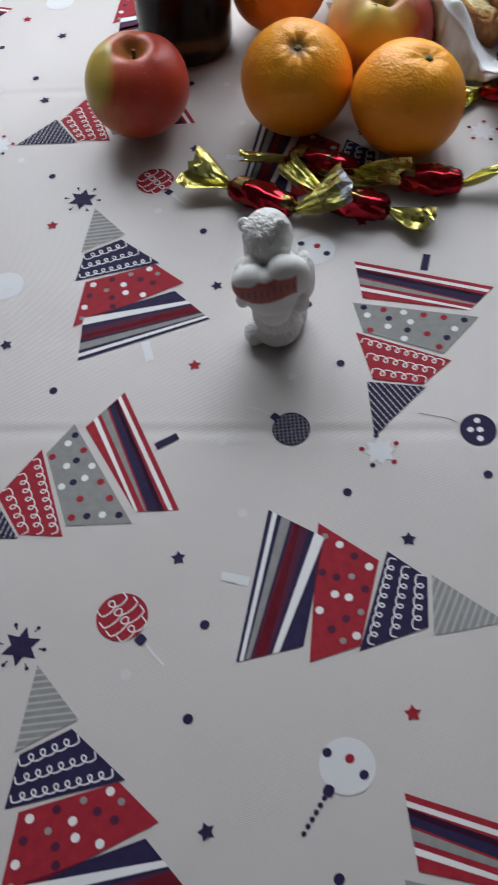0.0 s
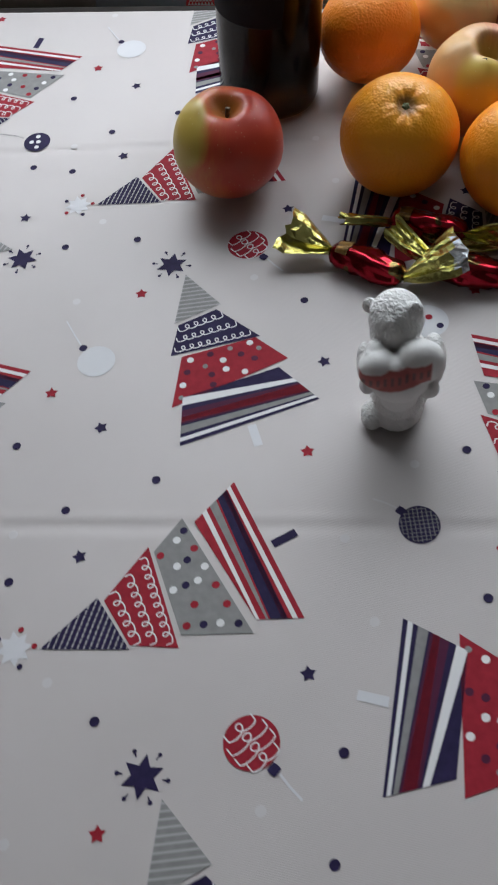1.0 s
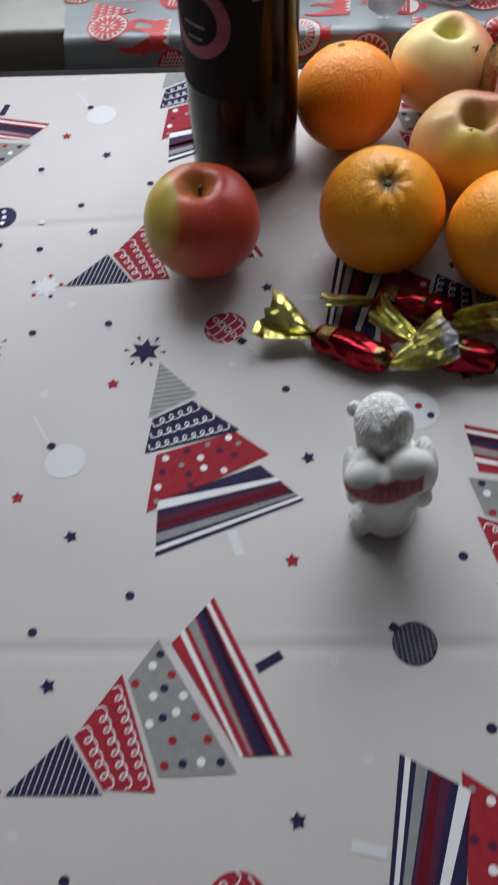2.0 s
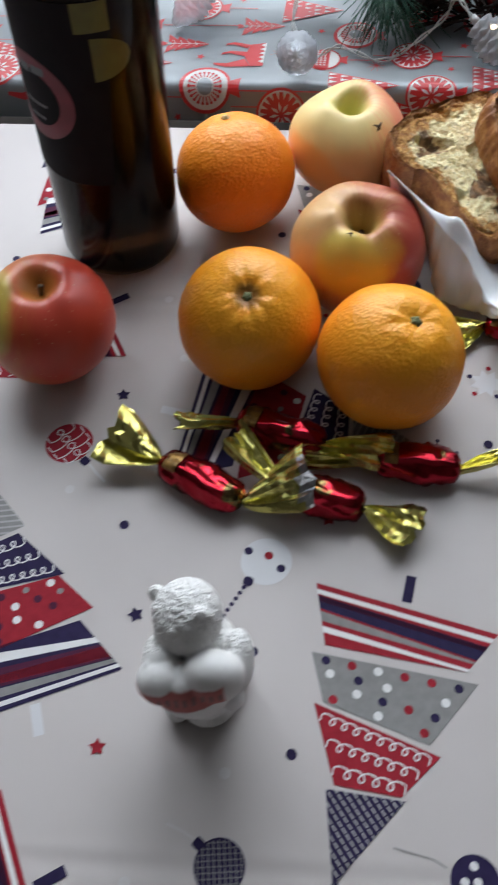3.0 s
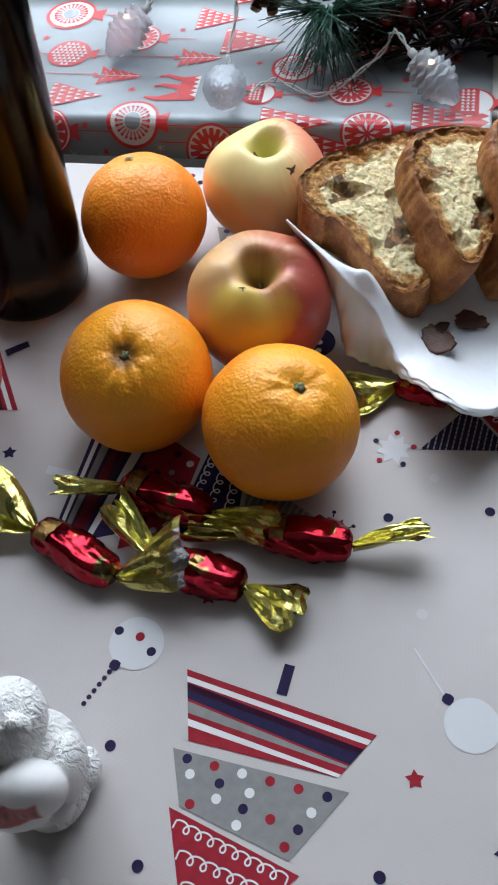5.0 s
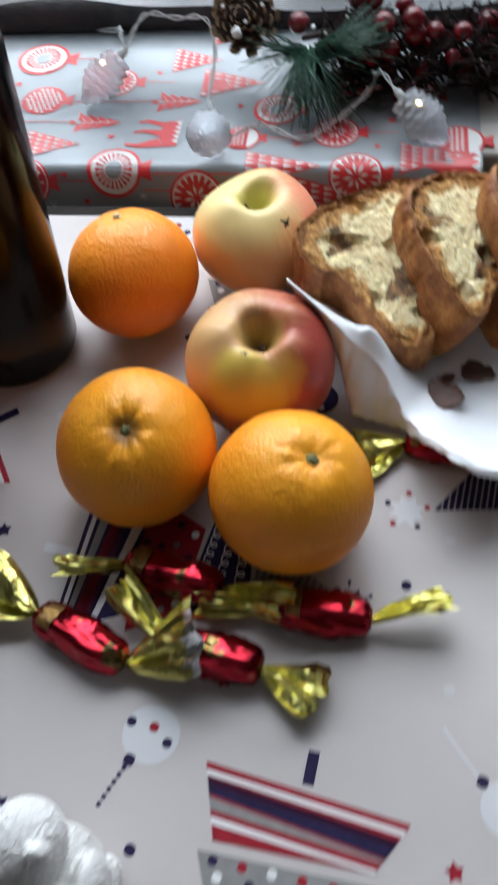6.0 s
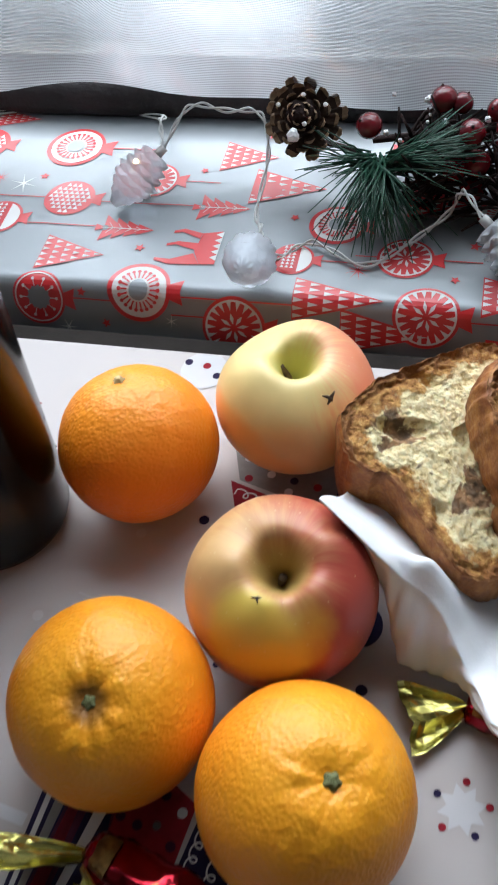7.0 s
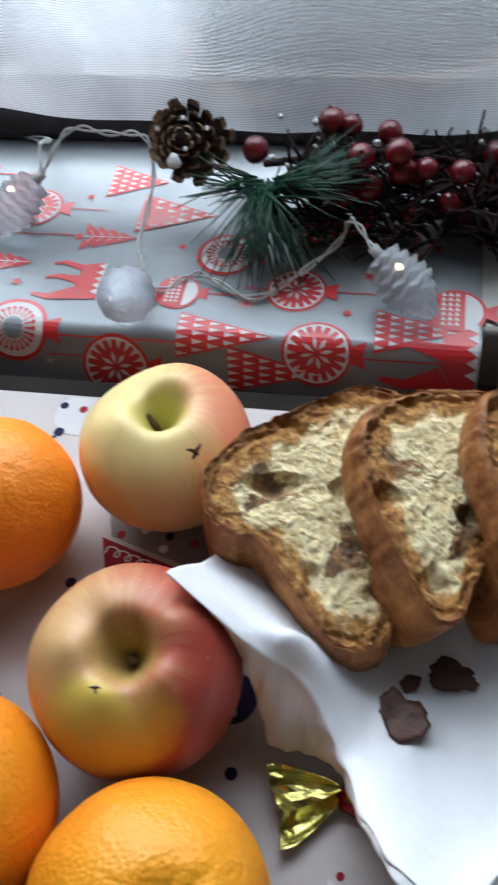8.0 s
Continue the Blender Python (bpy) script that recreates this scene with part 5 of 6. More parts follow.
def flake(at, size, turn, seed):
    """A thin torn piece of crust with ragged edges, slightly curled."""
    rng = random.Random(seed)
    n = 40
    rim = [size * (1 + 0.50 * noise.noise(Vector((math.cos(2 * math.pi * k / n) * 1.3, math.sin(2 * math.pi * k / n) * 1.3, seed))) + 0.06 * rng.uniform(-1, 1)) for k in range(n)]
    rings = []
    for lift, shares in ((-0.0009, (0.15, 0.5, 0.8, 0.97)), (0.0, (1.0, 0.8, 0.5, 0.15))):
        for share in shares:
            ring = []
            for k in range(n):
                a, r = 2 * math.pi * k / n, rim[k] * share
                x, y = r * math.cos(a), 0.66 * r * math.sin(a)
                ring.append((x, y, 0.0018 + lift + 9.0 * (x * x - 0.6 * y * y) + 0.0012 * noise.noise(Vector((x * 160, y * 160, seed)))))
            rings.append(ring)
    bm = bmesh.new()
    loft(bm, rings)
    hits = [PAPER.ray_cast(Vector((at[0] + dx, at[1] + dy, 0.2)), Vector((0, 0, -1)))[0] for dx, dy in ((0, 0), (0.5 * size, 0), (-0.5 * size, 0), (0, 0.4 * size), (0, -0.4 * size))]
    z = max(h.z for h in hits if h) + 0.0002
    ob = part("crust_flake", bm, M_CHOC, m=Matrix.Translation((at[0], at[1], z)) @ Matrix.Rotation(turn, 4, "Z"))
    tagged(ob, label="dark brown flake of crust on the baking paper", category="crumb", group="flakes of crust")


flake((0.2560, 0.2480), 0.0115, -0.9, 3)
flake((0.2760, 0.2640), 0.0100, -0.35, 8)
flake((0.2600, 0.2620), 0.0045, 0.6, 5)


# ---- wrapped window sill ----
def wrap_at(s, d, h=0.0):
    """A place on the wrapping paper: s along the sill, d back from its front, h above the paper; it bends over the sill's front edge."""
    y, z, phi = d, 0.010, 0.0
    if d < 0.04:
        run, y, k = 0.04 - d, 0.04, 20
        for j in range(k):
            phi = min(1, (j + 0.5) / k * run / 0.011) * radians(66)
            y -= run / k * math.cos(phi)
            z -= run / k * math.sin(phi)
    wave = 0.0004 * noise.noise(Vector((s * 22, d * 30, 1))) + 0.0003 * noise.noise(Vector((s * 90, d * 60, 5)))
    return Vector((s, y - math.sin(phi) * (h + wave), z + math.cos(phi) * (h + wave)))


WRAP = thing("wrapping_paper", SILL, "silver wrapping paper with red Christmas print, laid over the window sill", "wrapping paper")


def wrapping_sheet():
    bm = bmesh.new()
    rows = []
    for k in range(97):
        d = -0.012 + 0.237 * (k / 96) ** 1.25
        row = []
        for j in range(89):
            s = -0.128 + 0.441 * j / 88
            if j == 0:
                s += 0.004 * math.sin(60 * d) - 0.07 * max(0, 0.05 - d)
            p = wrap_at(s, d)
            row.append(tuple(p))
        rows.append(row)
    loft(bm, rows, close=False, caps=(False, False))
    part("sheet", bm, M_WRAP, WRAP)


wrapping_sheet()
W_RED, W_WHITE, W_SILVER = range(3)
CUTS = [0.0400, 0.0375, 0.0350, 0.0325, 0.0300, 0.0275, 0.0250, 0.0200, 0.0150]


def print_wrap(s, d, ink):
    """Lays a shape drawn round the origin onto the paper, at s and d."""
    for _, *both in ink.pieces:
        for bm in both:
            for v in bm.verts:
                v.co.x += s
                v.co.y += d
    lay_print(ink.meshes(WRAP_INKS, lambda x, y, h: wrap_at(x, y, h), CUTS if d < 0.075 else (), 0.0005, 0.00025), WRAP)


def ornament(s, d, r, kind):
    ink = Ink("printed_ornament")
    ink.disc((0, 0), r, W_RED, 0, 40)
    ink.poly([(r * 0.95, r * 0.22), (r * 0.95, -r * 0.22), (r * 1.38, -r * 0.40), (r * 1.30, 0), (r * 1.38, r * 0.40)], W_RED, 0)
    if kind == "ring":
        ink.disc((0.02 * r, 0), 0.86 * r, W_WHITE, 1, 40)
        ink.disc((0, 0), 0.30 * r, W_SILVER, 3, 24)
        for k in range(22):
            a = 2 * math.pi * k / 22
            u = (math.cos(a), math.sin(a))
            ink.stroke([(0.36 * r * u[0], 0.36 * r * u[1]), (0.58 * r * u[0], 0.58 * r * u[1])], 0.05 * r, W_RED, 2)
            ink.disc((0.62 * r * u[0], 0.62 * r * u[1]), 0.062 * r, W_RED, 3, 8)
    elif kind == "burst":
        n = 40
        rim = [[((q * r) * math.cos(2 * math.pi * k / n), (q * r) * math.sin(2 * math.pi * k / n)) for k in range(n)] for q in (0.84, 0.90)]
        for k in range(n):
            ink.poly([rim[0][k], rim[1][k], rim[1][(k + 1) % n], rim[0][(k + 1) % n]], W_WHITE, 1)
        for k in range(18):
            a = 2 * math.pi * k / 18
            u, v = (math.cos(a), math.sin(a)), (-math.sin(a), math.cos(a))
            ink.poly([(0.84 * r * u[0] + 0.07 * r * v[0], 0.84 * r * u[1] + 0.07 * r * v[1]), (0.84 * r * u[0] - 0.07 * r * v[0], 0.84 * r * u[1] - 0.07 * r * v[1]), (0.56 * r * u[0], 0.56 * r * u[1])], W_WHITE, 1)
        for k in range(8):
            a = 2 * math.pi * k / 8 + 0.2
            u, v = (math.cos(a), math.sin(a)), (-math.sin(a), math.cos(a))
            ink.poly([(0.10 * r * u[0], 0.10 * r * u[1]), (0.30 * r * u[0] + 0.06 * r * v[0], 0.30 * r * u[1] + 0.06 * r * v[1]), (0.48 * r * u[0], 0.48 * r * u[1]), (0.30 * r * u[0] - 0.06 * r * v[0], 0.30 * r * u[1] - 0.06 * r * v[1])], W_WHITE, 1)
    elif kind == "dots":
        n = 40
        rim = [[((q * r) * math.cos(2 * math.pi * k / n), (q * r) * math.sin(2 * math.pi * k / n)) for k in range(n)] for q in (0.86, 0.91)]
        for k in range(n):
            ink.poly([rim[0][k], rim[1][k], rim[1][(k + 1) % n], rim[0][(k + 1) % n]], W_WHITE, 1)
        ink.star((0, 0), 0.46 * r, 12, W_SILVER, 1, 0.85)
        for k in range(10):
            a = 2 * math.pi * k / 10
            ink.stroke([(0.42 * r * math.cos(a), 0.42 * r * math.sin(a)), (0.66 * r * math.cos(a), 0.66 * r * math.sin(a))], 0.03 * r, W_WHITE, 1)
            ink.disc((0.68 * r * math.cos(a), 0.68 * r * math.sin(a)), 0.06 * r, W_WHITE, 2, 8)
    elif kind == "check":
        for i in range(-4, 4):
            for j in range(-4, 4):
                x, y = (i + 0.5 * (j % 2)) * 0.22 * r, j * 0.22 * r
                if math.hypot(x + 0.1 * r, y + 0.1 * r) < 0.80 * r:
                    ink.poly([(x, y), (x + 0.20 * r, y), (x + 0.10 * r, y + 0.20 * r)], W_WHITE, 1)
    elif kind == "cup":
        circle = [(0.88 * r * math.cos(2 * math.pi * k / 40), 0.88 * r * math.sin(2 * math.pi * k / 40)) for k in range(40)]
        ink.poly(clip(circle, (0.30 * r, 1), (0.30 * r, -1)), W_WHITE, 1)
        ink.poly(clip(clip(circle, (0.18 * r, -1), (0.18 * r, 1)), (-0.55 * r, 1), (-0.55 * r, -1)), W_RED, 2)
        for k in range(3):
            for j in range(-3, 4):
                x, y = (-0.48 + 0.22 * k) * r, j * 0.22 * r
                if abs(y) < 0.7 * r:
                    ink.poly([(x, y), (x + 0.18 * r, y), (x + 0.09 * r, y + 0.18 * r)], W_WHITE, 3)
    print_wrap(s, d, ink)


def triangle_tree(s, d, length, half, flip=1):
    """A red tree of small triangles that points along the sill."""
    ink = Ink("printed_tree")
    rows = 6
    pts = [(0, -half), (length, 0), (0, half)]
    ink.poly(pts if flip > 0 else [(-x, y) for x, y in pts], W_RED)
    for i in range(rows):
        x0, x1 = length * i / rows, length * (i + 0.78) / rows
        span = half * (1 - (i + 0.4) / rows)
        n = rows - i
        for j in range(n):
            y = -span + 2 * span * (j + 0.5) / n
            w = 0.62 * span / n
            tri = [(x0 + 0.0006, y - w), (x1, y), (x0 + 0.0006, y + w)]
            ink.poly([(flip * x, yy) for x, yy in tri], W_WHITE, 1)
    print_wrap(s, d, ink)


def fir(s, d, length, half):
    ink = Ink("printed_tree")
    for k in range(4):
        a, b = length * (0.12 + 0.20 * k), length * (0.12 + 0.20 * k + 0.36)
        w = half * (1 - 0.20 * k)
        ink.poly([(a, -w), (a + 0.10 * length, 0), (a, w), (min(b, length), 0)], W_RED, 0)
        ink.poly([(a, w), (a + 0.02 * length, 0.2 * w), (min(b, length), 0)], W_RED, 0)
        ink.poly([(a, -w), (min(b, length), 0), (a + 0.02 * length, -0.2 * w)], W_RED, 0)
    ink.poly([(0, -0.25 * half), (0.13 * length, -0.1 * half), (0.13 * length, 0.1 * half), (0, 0.25 * half)], W_RED, 0)
    ink.stroke([(0.10 * length, 0), (0.94 * length, 0)], 0.0006, W_WHITE, 1)
    for k in range(4):
        x = length * (0.30 + 0.16 * k)
        for q in (-1, 1):
            ink.stroke([(x, 0), (x - 0.09 * length, q * half * (0.42 - 0.08 * k))], 0.0004, W_WHITE, 1)
    print_wrap(s, d, ink)


def deer(s, d, size, flip=1):
    """A standing deer, lying on its side along the paper, with a white saw-toothed rump."""
    ink = Ink("printed_deer")
    shape = lambda pts: [(flip * size * x, size * y) for x, y in pts]  # noqa: E731
    ink.poly(shape([(0.45, 0.55), (0.78, 0.62), (0.80, -0.18), (0.55, -0.20), (0.40, 0.10)]), W_RED, 0)
    ink.poly(shape([(0.45, 0.55), (0.42, 0.42), (0.10, 0.56), (-0.05, 0.52), (-0.05, 0.58), (0.12, 0.64)]), W_RED, 0)
    ink.poly(shape([(0.47, 0.30), (0.44, 0.12), (0.05, 0.25), (-0.10, 0.20), (-0.10, 0.26), (0.08, 0.33)]), W_RED, 0)
    ink.poly(shape([(0.55, -0.20), (0.40, 0.05), (0.05, -0.12), (-0.22, -0.10), (-0.22, -0.16), (0.05, -0.24)]), W_RED, 0)
    for k in range(5):
        y = -0.10 + 0.14 * k
        ink.poly(shape([(0.80, y), (0.68, y + 0.07), (0.80, y + 0.14)]), W_WHITE, 1)
    print_wrap(s, d, ink)


def wrap_star(s, d, r, points=5, ink_index=0):
    ink = Ink("printed_star")
    ink.star((0, 0), r, points, ink_index, 0, 0.45 if points == 5 else 0.12, s * 40)
    print_wrap(s, d, ink)


def wrap_line(s0, s1, d, tilt=0.0):
    ink = Ink("printed_line")
    n = 8
    ink.stroke([((s1 - s0) * k / n, tilt * k / n) for k in range(n + 1)], 0.0008, W_RED)
    print_wrap(s0, d, ink)


def wrap_print():
    for s, d, r, kind in ((0.071, 0.0335, 0.0190, "ring"), (-0.009, 0.160, 0.0200, "ring"), (0.176, 0.095, 0.0165, "ring"), (0.233, 0.0295, 0.0180, "burst"), (0.127, 0.0150, 0.0185, "burst"),
                          (0.218, 0.070, 0.0160, "burst"), (0.054, 0.129, 0.0165, "burst"), (0.009, 0.025, 0.0165, "dots"), (0.004, 0.108, 0.0165, "check"), (0.155, 0.064, 0.0125, "cup"),
                          (-0.036, 0.087, 0.0150, "cup"), (-0.090, 0.049, 0.0180, "burst"), (-0.124, 0.100, 0.0150, "burst"), (-0.034, 0.012, 0.0130, "check"), (0.300, 0.060, 0.0155, "cup"),
                          (-0.075, 0.160, 0.0170, "check"), (0.270, 0.110, 0.0160, "ring")):
        ornament(s, d, r, kind)
    for s, d, l, h in ((0.003, 0.058, 0.040, 0.0150), (0.094, 0.156, 0.036, 0.0150), (0.119, 0.127, 0.046, 0.0170), (0.160, 0.036, 0.050, 0.0135), (0.187, 0.018, 0.050, 0.0130),
                       (-0.077, 0.190, 0.032, 0.0100), (0.261, 0.045, 0.042, 0.0140), (-0.108, 0.071, 0.040, 0.0150), (0.215, 0.120, 0.040, 0.0150), (0.120, 0.190, 0.038, 0.0140)):
        triangle_tree(s, d, l, h)
    for s, d, l, h in ((0.030, 0.082, 0.037, 0.0120), (0.086, 0.105, 0.036, 0.0120), (-0.092, 0.117, 0.032, 0.0110), (0.200, 0.170, 0.036, 0.0120)):
        fir(s, d, l, h)
    deer(0.082, 0.062, 0.036)
    deer(0.275, 0.024, 0.046)
    deer(-0.070, 0.032, 0.042)
    for s, d, r in ((0.063, 0.066, 0.0035), (0.036, 0.030, 0.003), (0.050, 0.012, 0.003), (0.255, 0.083, 0.0035), (0.246, 0.055, 0.003), (-0.020, 0.128, 0.0035), (0.085, 0.140, 0.003), (-0.066, 0.095, 0.003), (0.150, 0.100, 0.003)):
        wrap_star(s, d, r)
    for s, d, r in ((0.193, 0.058, 0.0080), (-0.058, 0.022, 0.0085), (0.122, 0.072, 0.0085), (-0.050, 0.125, 0.0070)):
        wrap_star(s, d, r, 9)
    for s, d, r in ((0.090, 0.016, 0.0045), (0.026, 0.008, 0.0060), (-0.032, 0.120, 0.0100)):
        wrap_star(s, d, r, 6, 1)
    for s0, s1, d in ((0.092, 0.160, 0.0310), (0.090, 0.128, 0.0200), (0.030, 0.055, 0.0260), (-0.022, 0.030, 0.0830), (0.020, 0.086, 0.1060), (0.070, 0.098, 0.1290), (0.012, 0.050, 0.1600), (0.190, 0.260, 0.0700), (0.170, 0.200, 0.0640),
                      (0.250, 0.300, 0.0280), (-0.105, -0.030, 0.0850), (-0.120, -0.080, 0.1170), (-0.060, 0.000, 0.1080)):
        wrap_line(s0, s1, d)


# ---- decorations on the sill ----
def light_cover(at, axis, turn):
    """A frosted plastic fir cone with scalloped scales round a warm diode."""
    cover = bmesh.new()
    length, rmax = 0.040, 0.0152
    rings = []
    n = 40
    for k in range(41):
        t = k / 40
        env = rmax * (0.35 + 0.65 * math.sin(math.pi * min(1, 0.10 + 0.62 * t)) if t < 0.5 else (1 - 0.80 * ((t - 0.5) / 0.5) ** 1.5))
        tooth = (t * 8) % 1.0
        ring = []
        for j in range(n):
            a = 2 * math.pi * j / n
            row = int(t * 8)
            scallop = 0.5 + 0.5 * math.cos(8 * a + math.pi * (row % 2))
            r = env * (0.78 + 0.30 * tooth * (0.55 + 0.45 * scallop))
            ring.append((r * math.cos(a), r * math.sin(a), length * t - 0.0035 * tooth * scallop))
        rings.append(ring)
    loft(cover, rings)
    return part("cone_cover", cover, M_COVER, None, "frosted clear plastic cone", upright(at, axis, turn))


def string_light():
    ob = thing("string_light", SILL, "string of frosted cone lights lying on the wrapped sill", "string light")
    bulbs = (((0.064, 0.120, 0.036), (-0.62, -0.55, -0.48), 0.2), ((0.138, 0.050, 0.026), (0.05, -0.72, 0.42), 0.9), ((0.261, 0.070, 0.036), (0.72, -0.50, -0.48), 1.6))
    for at, axis, turn in bulbs:
        cover = light_cover(at, axis, turn)
        cover.parent = ob
        facing = cover.matrix_basis.to_3x3().inverted() @ Vector((0, -0.45, 0.9))
        facing = Vector((facing.x, facing.y, 0)).normalized()
        bm = bmesh.new()
        bmesh.ops.create_icosphere(bm, subdivisions=2, radius=0.0017)
        if at[0] != 0.138:
            part("diode", bm, M_LED, cover, "warm glowing diode", Matrix.Translation(facing * 0.0125 + Vector((0, 0, 0.011))))
        else:
            bm.free()
        part("socket", tube_into(bmesh.new(), [(0, 0, -0.006), (0, 0, 0.001)], 0.0028, 12), M_CABLE, cover, "clear plastic socket")
    a, b, c = (Vector(x[0]) - Vector(x[1]).normalized() * 0.005 for x in bulbs)
    runs = ([a, a + Vector((0.012, 0.025, 0.012)), (0.100, 0.155, 0.044), (0.122, 0.152, 0.044), (0.130, 0.130, 0.032), (0.130, 0.090, 0.022), b + Vector((0.0, 0.014, 0.004)), b],
            [b, b + Vector((0.010, 0.010, -0.012)), (0.165, 0.075, 0.014), (0.195, 0.060, 0.013), (0.215, 0.072, 0.016), (0.238, 0.085, 0.030), c + Vector((-0.012, 0.014, 0.006)), c],
            [a, a + Vector((-0.01, 0.028, 0.0)), (0.040, 0.190, 0.015), (-0.03, 0.198, 0.013), (-0.10, 0.190, 0.013)])
    for run in runs:
        bm = bmesh.new()
        pts = spline(run, 10)
        for q in (0, math.pi):   # two strands twisted round each other
            tube_into(bm, [p + Vector((0.0009 * math.cos(q + 0.55 * k), 0.0009 * math.sin(q + 0.55 * k), 0.0009 * math.sin(q + 0.55 * k))) for k, p in enumerate(pts)], 0.0007, 6)
        part("cable", bm, M_CABLE, ob, "thin clear twisted cable")


string_light()


def pine_cone():
    at = SILL @ Vector((0.151, 0.137, 0.0530))
    axis = Vector((-0.10, -0.80, 0.60))
    ob = thing("pine_cone", upright(at, axis) @ Matrix.Scale(1.04, 4), "open brown pine cone dusted with white, on the sill", "pine cone")
    bm = bmesh.new()
    bmesh.ops.create_icosphere(bm, subdivisions=3, radius=1)
    for v in bm.verts:
        v.co = Vector((v.co.x * 0.010, v.co.y * 0.010, v.co.z * 0.017))
    part("core", bm, M_TWIG, ob)
    bm = bmesh.new()   # one scale: a thick, upturned tongue with a paler rim
    rows = []
    for t, w, z in ((0, 0.0014, 0.0), (0.35, 0.0022, 0.0004), (0.65, 0.0034, 0.0014), (0.85, 0.0043, 0.0034), (0.96, 0.0036, 0.0056), (1.0, 0.0020, 0.0064)):
        x = 0.0180 * t
        rows.append([(x, -w, z + 0.0010), (x, -0.5 * w, z + 0.0001), (x + 0.0006, 0.5 * w, z + 0.0001), (x, w, z + 0.0010), (x, 0.5 * w, z - 0.0022), (x, -0.5 * w, z - 0.0022)])
    loft(bm, rows)
    for f in bm.faces:
        if f.calc_center_median().x > 0.0140:
            f.material_index = 1
    scale_mesh = finish(bm, "cone_scale", (M_CONE, M_CONE_TIP))
    count = 44
    for k in range(count):
        f = k / (count - 1)
        a = k * 2.39996
        lift = radians(-20 + 74 * f ** 1.2)
        size = 0.98 - 0.46 * f ** 1.3
        m = Matrix.Rotation(a, 4, "Z") @ Matrix.Translation((0.005 * (1 - 0.9 * f), 0, -0.011 + 0.018 * f)) @ Matrix.Rotation(-lift, 4, "Y") @ Matrix.Scale(size, 4)
        part("cone_scale", scale_mesh, None, ob, m=m)
    rng = random.Random(4)
    for k in range(5):
        bm = bmesh.new()
        bmesh.ops.create_icosphere(bm, subdivisions=2, radius=0.0034 if k == 0 else 0.0013)
        for v in bm.verts:
            v.co *= 1 + 0.5 * noise.noise(v.co * 400)
            v.co.z *= 0.5
        a = (-1.9, -1.1, 2.6, 1.2, 0.2)[k]
        r = (0.011, 0.006, 0.012, 0.010, 0.015)[k]
        part("snow_dab", bm, M_SNOW, ob, "dab of artificial snow", Matrix.Translation((r * math.cos(a), r * math.sin(a), 0.022 - 0.25 * r + 0.002)))


pine_cone()


def pine_sprig():
    ob = thing("pine_sprig", SILL, "artificial dark green pine sprig lying on the wrapped sill", "pine sprig")
    root = Vector((0.195, 0.114, 0.040))
    part("twig", tube_into(bmesh.new(), spline([(0.150, 0.165, 0.018), (0.180, 0.142, 0.028), root, (0.225, 0.120, 0.040), (0.255, 0.130, 0.042)], 5), 0.0018, 8, 0.7), M_TWIG, ob, "dark wire twig")
    rng = random.Random(12)
    for spray, (mid, spread, count, length, start) in enumerate(((Vector((0.12, -0.80, -0.28)), 0.42, 120, 0.052, root), (Vector((0.85, -0.05, 0.42)), 0.36, 110, 0.048, root + Vector((0.012, -0.004, 0.004))), (Vector((-0.7, -0.35, 0.12)), 0.5, 40, 0.034, root + Vector((-0.006, 0, 0.002))))):
        bm = bmesh.new()
        for _ in range(count):
            d = (mid.normalized() + Vector((rng.gauss(0, spread), rng.gauss(0, spread), rng.gauss(0, spread * 0.6)))).normalized()
            a = start + Vector((rng.uniform(-0.006, 0.008), rng.uniform(-0.005, 0.005), rng.uniform(-0.004, 0.004)))
            l = length * rng.uniform(0.65, 1.1)
            side = d.cross(Vector((0, 0, 1))).normalized()
            pts = [a, a + d * l * 0.5 + side * rng.uniform(-0.002, 0.002), a + d * l + Vector((0, 0, -0.005 * rng.random()))]
            for p in pts:
                p.z = max(p.z, 0.0125)
            tube_into(bm, pts, 0.00075, 4, 0.35)
        tagged(part("needles", bm, M_NEEDLE, ob, "bunch of dark green plastic needles"), kind="stuff")


pine_sprig()


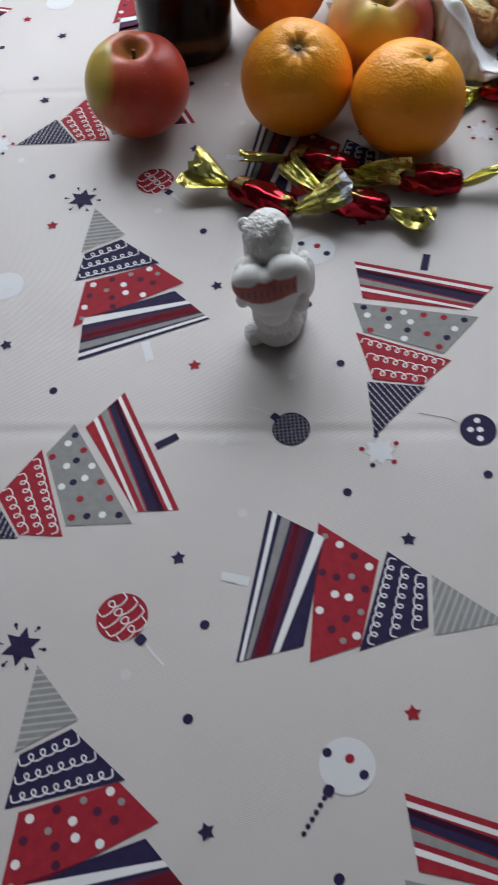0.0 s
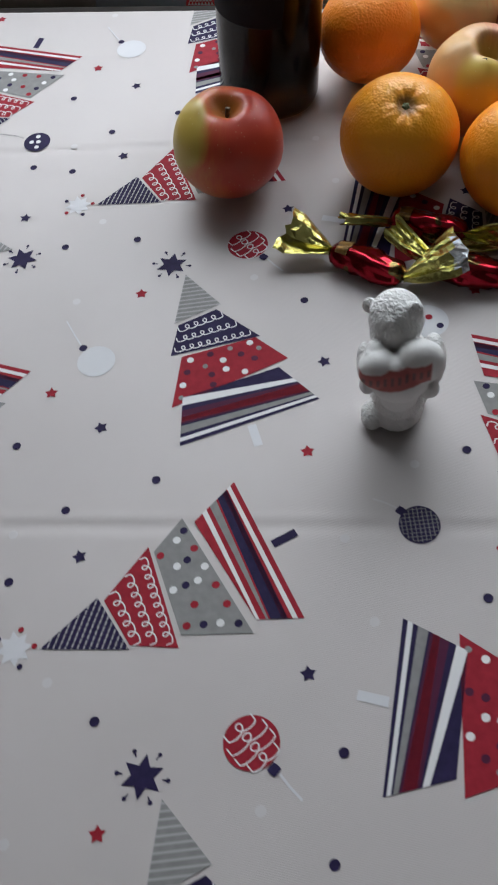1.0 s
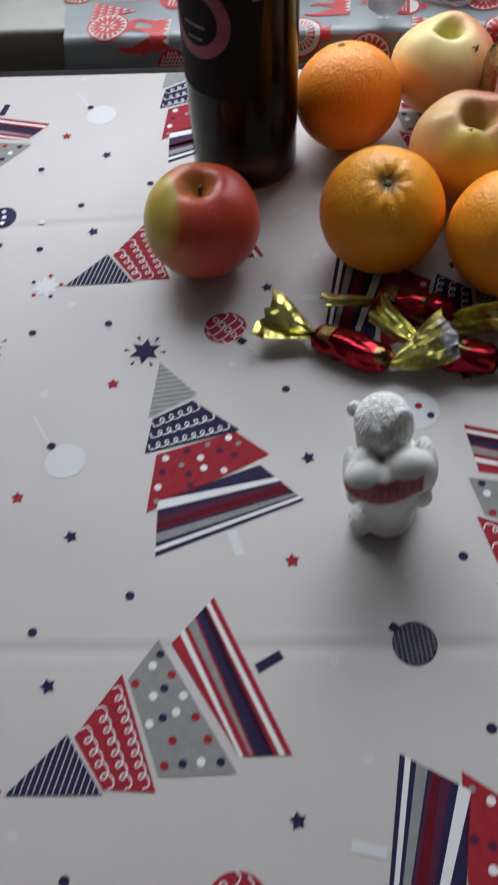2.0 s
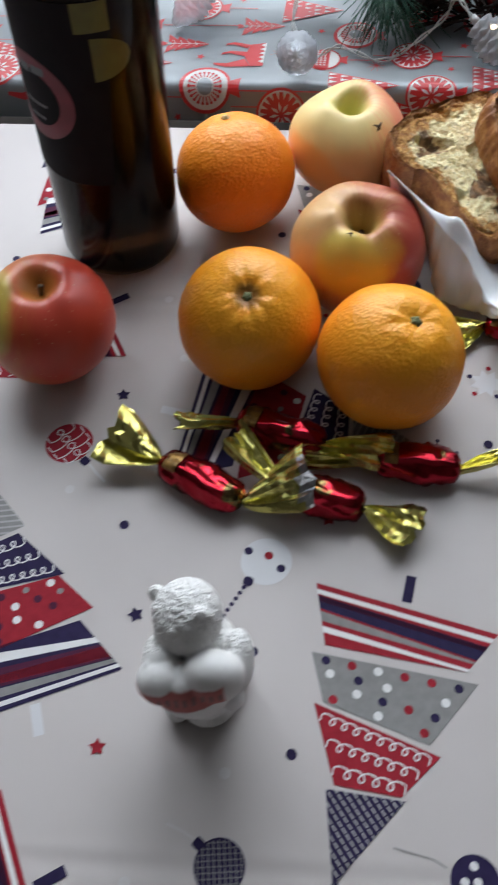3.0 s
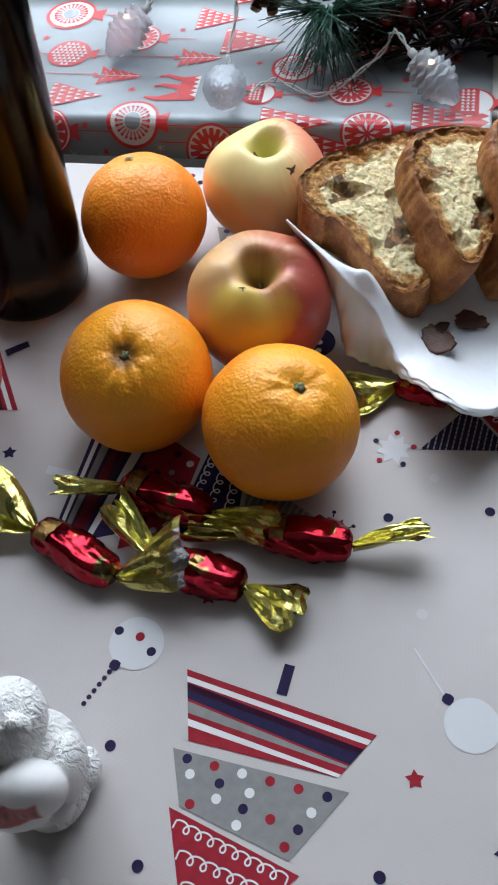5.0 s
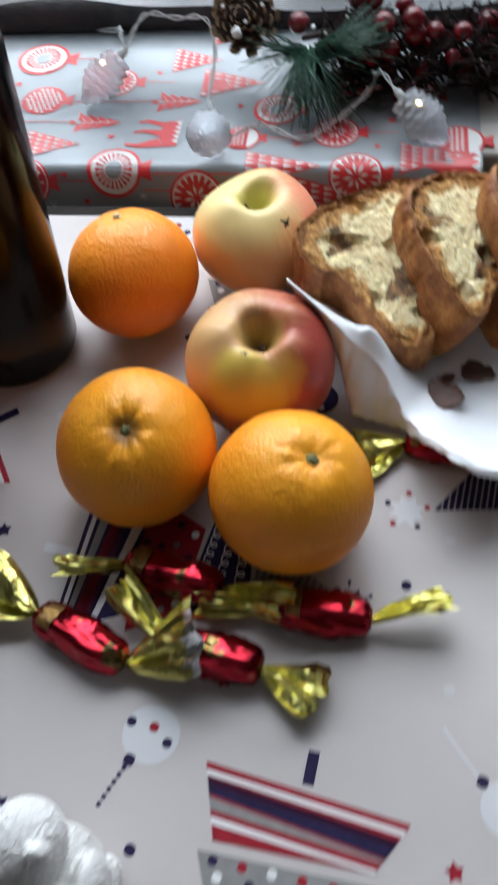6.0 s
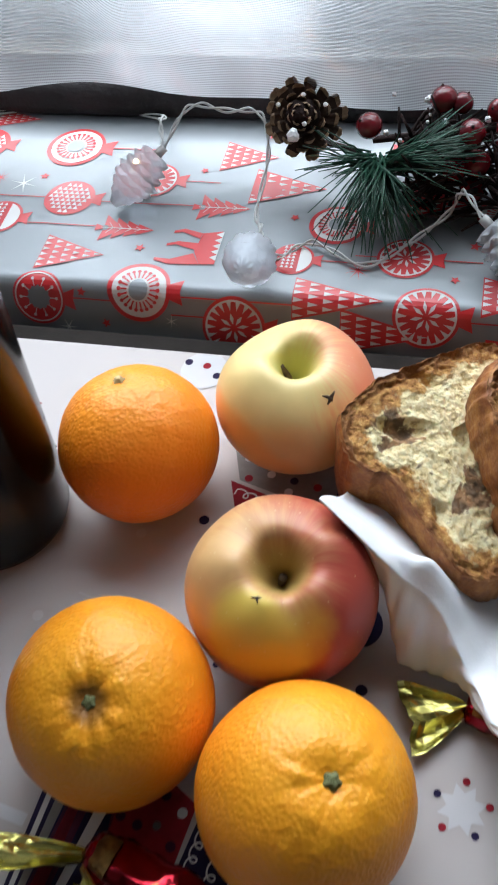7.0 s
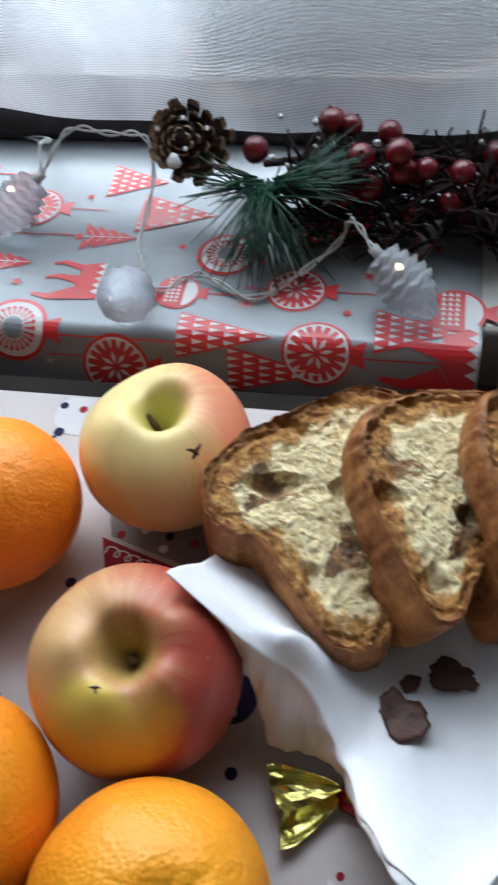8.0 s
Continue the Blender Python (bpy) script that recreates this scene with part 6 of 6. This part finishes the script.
def berry_spray():
    ob = thing("berry_spray", SILL, "spray of dark red artificial berries on dark twigs along the sill", "berry spray")
    rng = random.Random(21)
    bm = bmesh.new()
    for y, z in ((0.128, 0.030), (0.140, 0.040), (0.118, 0.022)):
        tube_into(bm, spline([(0.190, y + 0.01, z - 0.01), (0.260, y, z + 0.006), (0.330, y - 0.006, z), (0.420, y + 0.004, z - 0.006)], 6), 0.0022, 8, 0.7)
    for _ in range(720):
        a = Vector((rng.uniform(0.205, 0.42), rng.uniform(0.098, 0.155), rng.uniform(0.012, 0.040)))
        d = Vector((rng.uniform(-0.4, 1), rng.uniform(-0.7, 0.5), rng.uniform(-0.1, 0.7))).normalized()
        tube_into(bm, [a, a + d * 0.014 + Vector((0, 0, 0.002)), a + d * rng.uniform(0.02, 0.035)], 0.0012, 5, 0.5)
    tagged(part("twig_mass", bm, M_TWIG, ob, "dark brown twigs"), kind="stuff")
    bm = bmesh.new()
    bmesh.ops.create_uvsphere(bm, u_segments=20, v_segments=14, radius=0.0072)
    for v in bm.verts:
        v.co.z *= 0.96
    berry = finish(bm, "berry", M_BERRY)
    bm = bmesh.new()
    bmesh.ops.create_cone(bm, segments=7, radius1=0.0014, radius2=0.0004, depth=0.0016, cap_ends=True)
    crown = finish(bm, "crown", M_TWIG)
    spots_at = [(0.190, 0.130, 0.053), (0.274, 0.110, 0.029), (0.293, 0.110, 0.038), (0.303, 0.110, 0.029), (0.266, 0.118, 0.062), (0.260, 0.140, 0.058), (0.280, 0.116, 0.054), (0.247, 0.116, 0.060),
                (0.251, 0.114, 0.042), (0.239, 0.112, 0.040), (0.250, 0.110, 0.027), (0.230, 0.140, 0.064), (0.298, 0.114, 0.054), (0.240, 0.140, 0.062)]
    spots_at += [(rng.uniform(0.25, 0.39), rng.uniform(0.118, 0.148), rng.uniform(0.024, 0.052)) for _ in range(22)]
    for k, p in enumerate(spots_at):
        b = part("berry", berry, None, ob, m=Matrix.Translation(p) @ Euler((rng.uniform(-0.8, 0.8), rng.uniform(-0.8, 0.8), 0)).to_matrix().to_4x4() @ Matrix.Scale(rng.uniform(0.8, 1.1), 4))
        part("crown", crown, None, b, m=Matrix.Translation((0, 0, 0.0070)))
    bm = bmesh.new()
    for k in range(14):
        c = Vector((rng.uniform(0.20, 0.36), rng.uniform(0.118, 0.150), rng.uniform(0.048, 0.066)))
        made = bmesh.ops.create_icosphere(bm, subdivisions=1, radius=rng.uniform(0.0010, 0.0022))["verts"]
        for v in made:
            v.co = v.co * (1 + 0.4 * noise.noise(v.co * 700)) + c
    tagged(part("snow", bm, M_SNOW, ob, "specks of artificial snow"), kind="stuff")


berry_spray()


def dark_strip():
    # bar added to darken the back of the sill; no known object
    bm = box((-0.30, 0.192, 0.0110), (0.60, 0.232, 0.038), 0.010)
    for v in bm.verts:
        v.co.z += 0.003 * noise.noise(v.co * 9)
    ob = part("draught_stopper", bm, M_DARK, m=SILL)
    tagged(ob, label="added dark strip along the shaded back of the sill", category="draught stopper")


dark_strip()


def curtain_sheet(depth, phase, lift, top=1.42):
    """A sheet in loose folds of several widths that billows a little above its hem."""
    bm = bmesh.new()
    rows = []
    for k in range(61):
        f = (k / 60) ** 1.5
        row = []
        for j in range(281):
            x = -0.75 + 1.65 * j / 280
            hem = 0.0500 + lift - 0.003 * max(0, min(1, (x - 0.16) / 0.12)) + 0.004 * math.sin(17 * x + 0.8 + phase) + 0.003 * math.sin(31 * x + 2.0)
            z = hem + (top - hem) * f
            lean = x + 0.55 * (z - hem) * math.exp(-4 * (z - hem))
            fold = 0.022 * math.sin(24 * lean + 1.1 + phase) + 0.007 * math.sin(57 * lean + phase + 2 * math.sin(5 * z))
            soft = 0.046 * noise.noise(Vector((lean * 6, z * 11 - x * 4, 2 + phase))) + 0.004 * noise.noise(Vector((x * 30, z * 22, 5 + phase)))
            rise = min(1, (z - hem) / 0.05)
            row.append((x, depth + (fold + soft) * (0.35 + 0.65 * rise) - 0.010 * math.exp(-((z - hem - 0.05) / 0.04) ** 2), z))
        rows.append(row)
    loft(bm, rows, close=False, caps=(False, False))
    return bm


def curtain():
    """A sheer curtain of two layers in soft folds; its hem hangs just above the sill."""
    ob = thing("curtain", SILL, "sheer white curtain hanging in soft folds before the window", "curtain")
    part("front_layer", curtain_sheet(0.165, 0.0, 0.0), M_CURTAIN_FRONT, ob, recalc=False)
    part("back_layer", curtain_sheet(0.200, 0.5, 0.006), M_CURTAIN, ob, recalc=False)
    bm = tube_into(bmesh.new(), [(-0.85, 0.165, 1.43), (0.95, 0.165, 1.43)], 0.012, 16)
    tagged(part("curtain_rod", bm, M_FRAME, m=SILL), label="white curtain rod fixed over the window", category="curtain rod")


curtain()

# ---- printed pieces ----
print_cloth()
wrap_print()
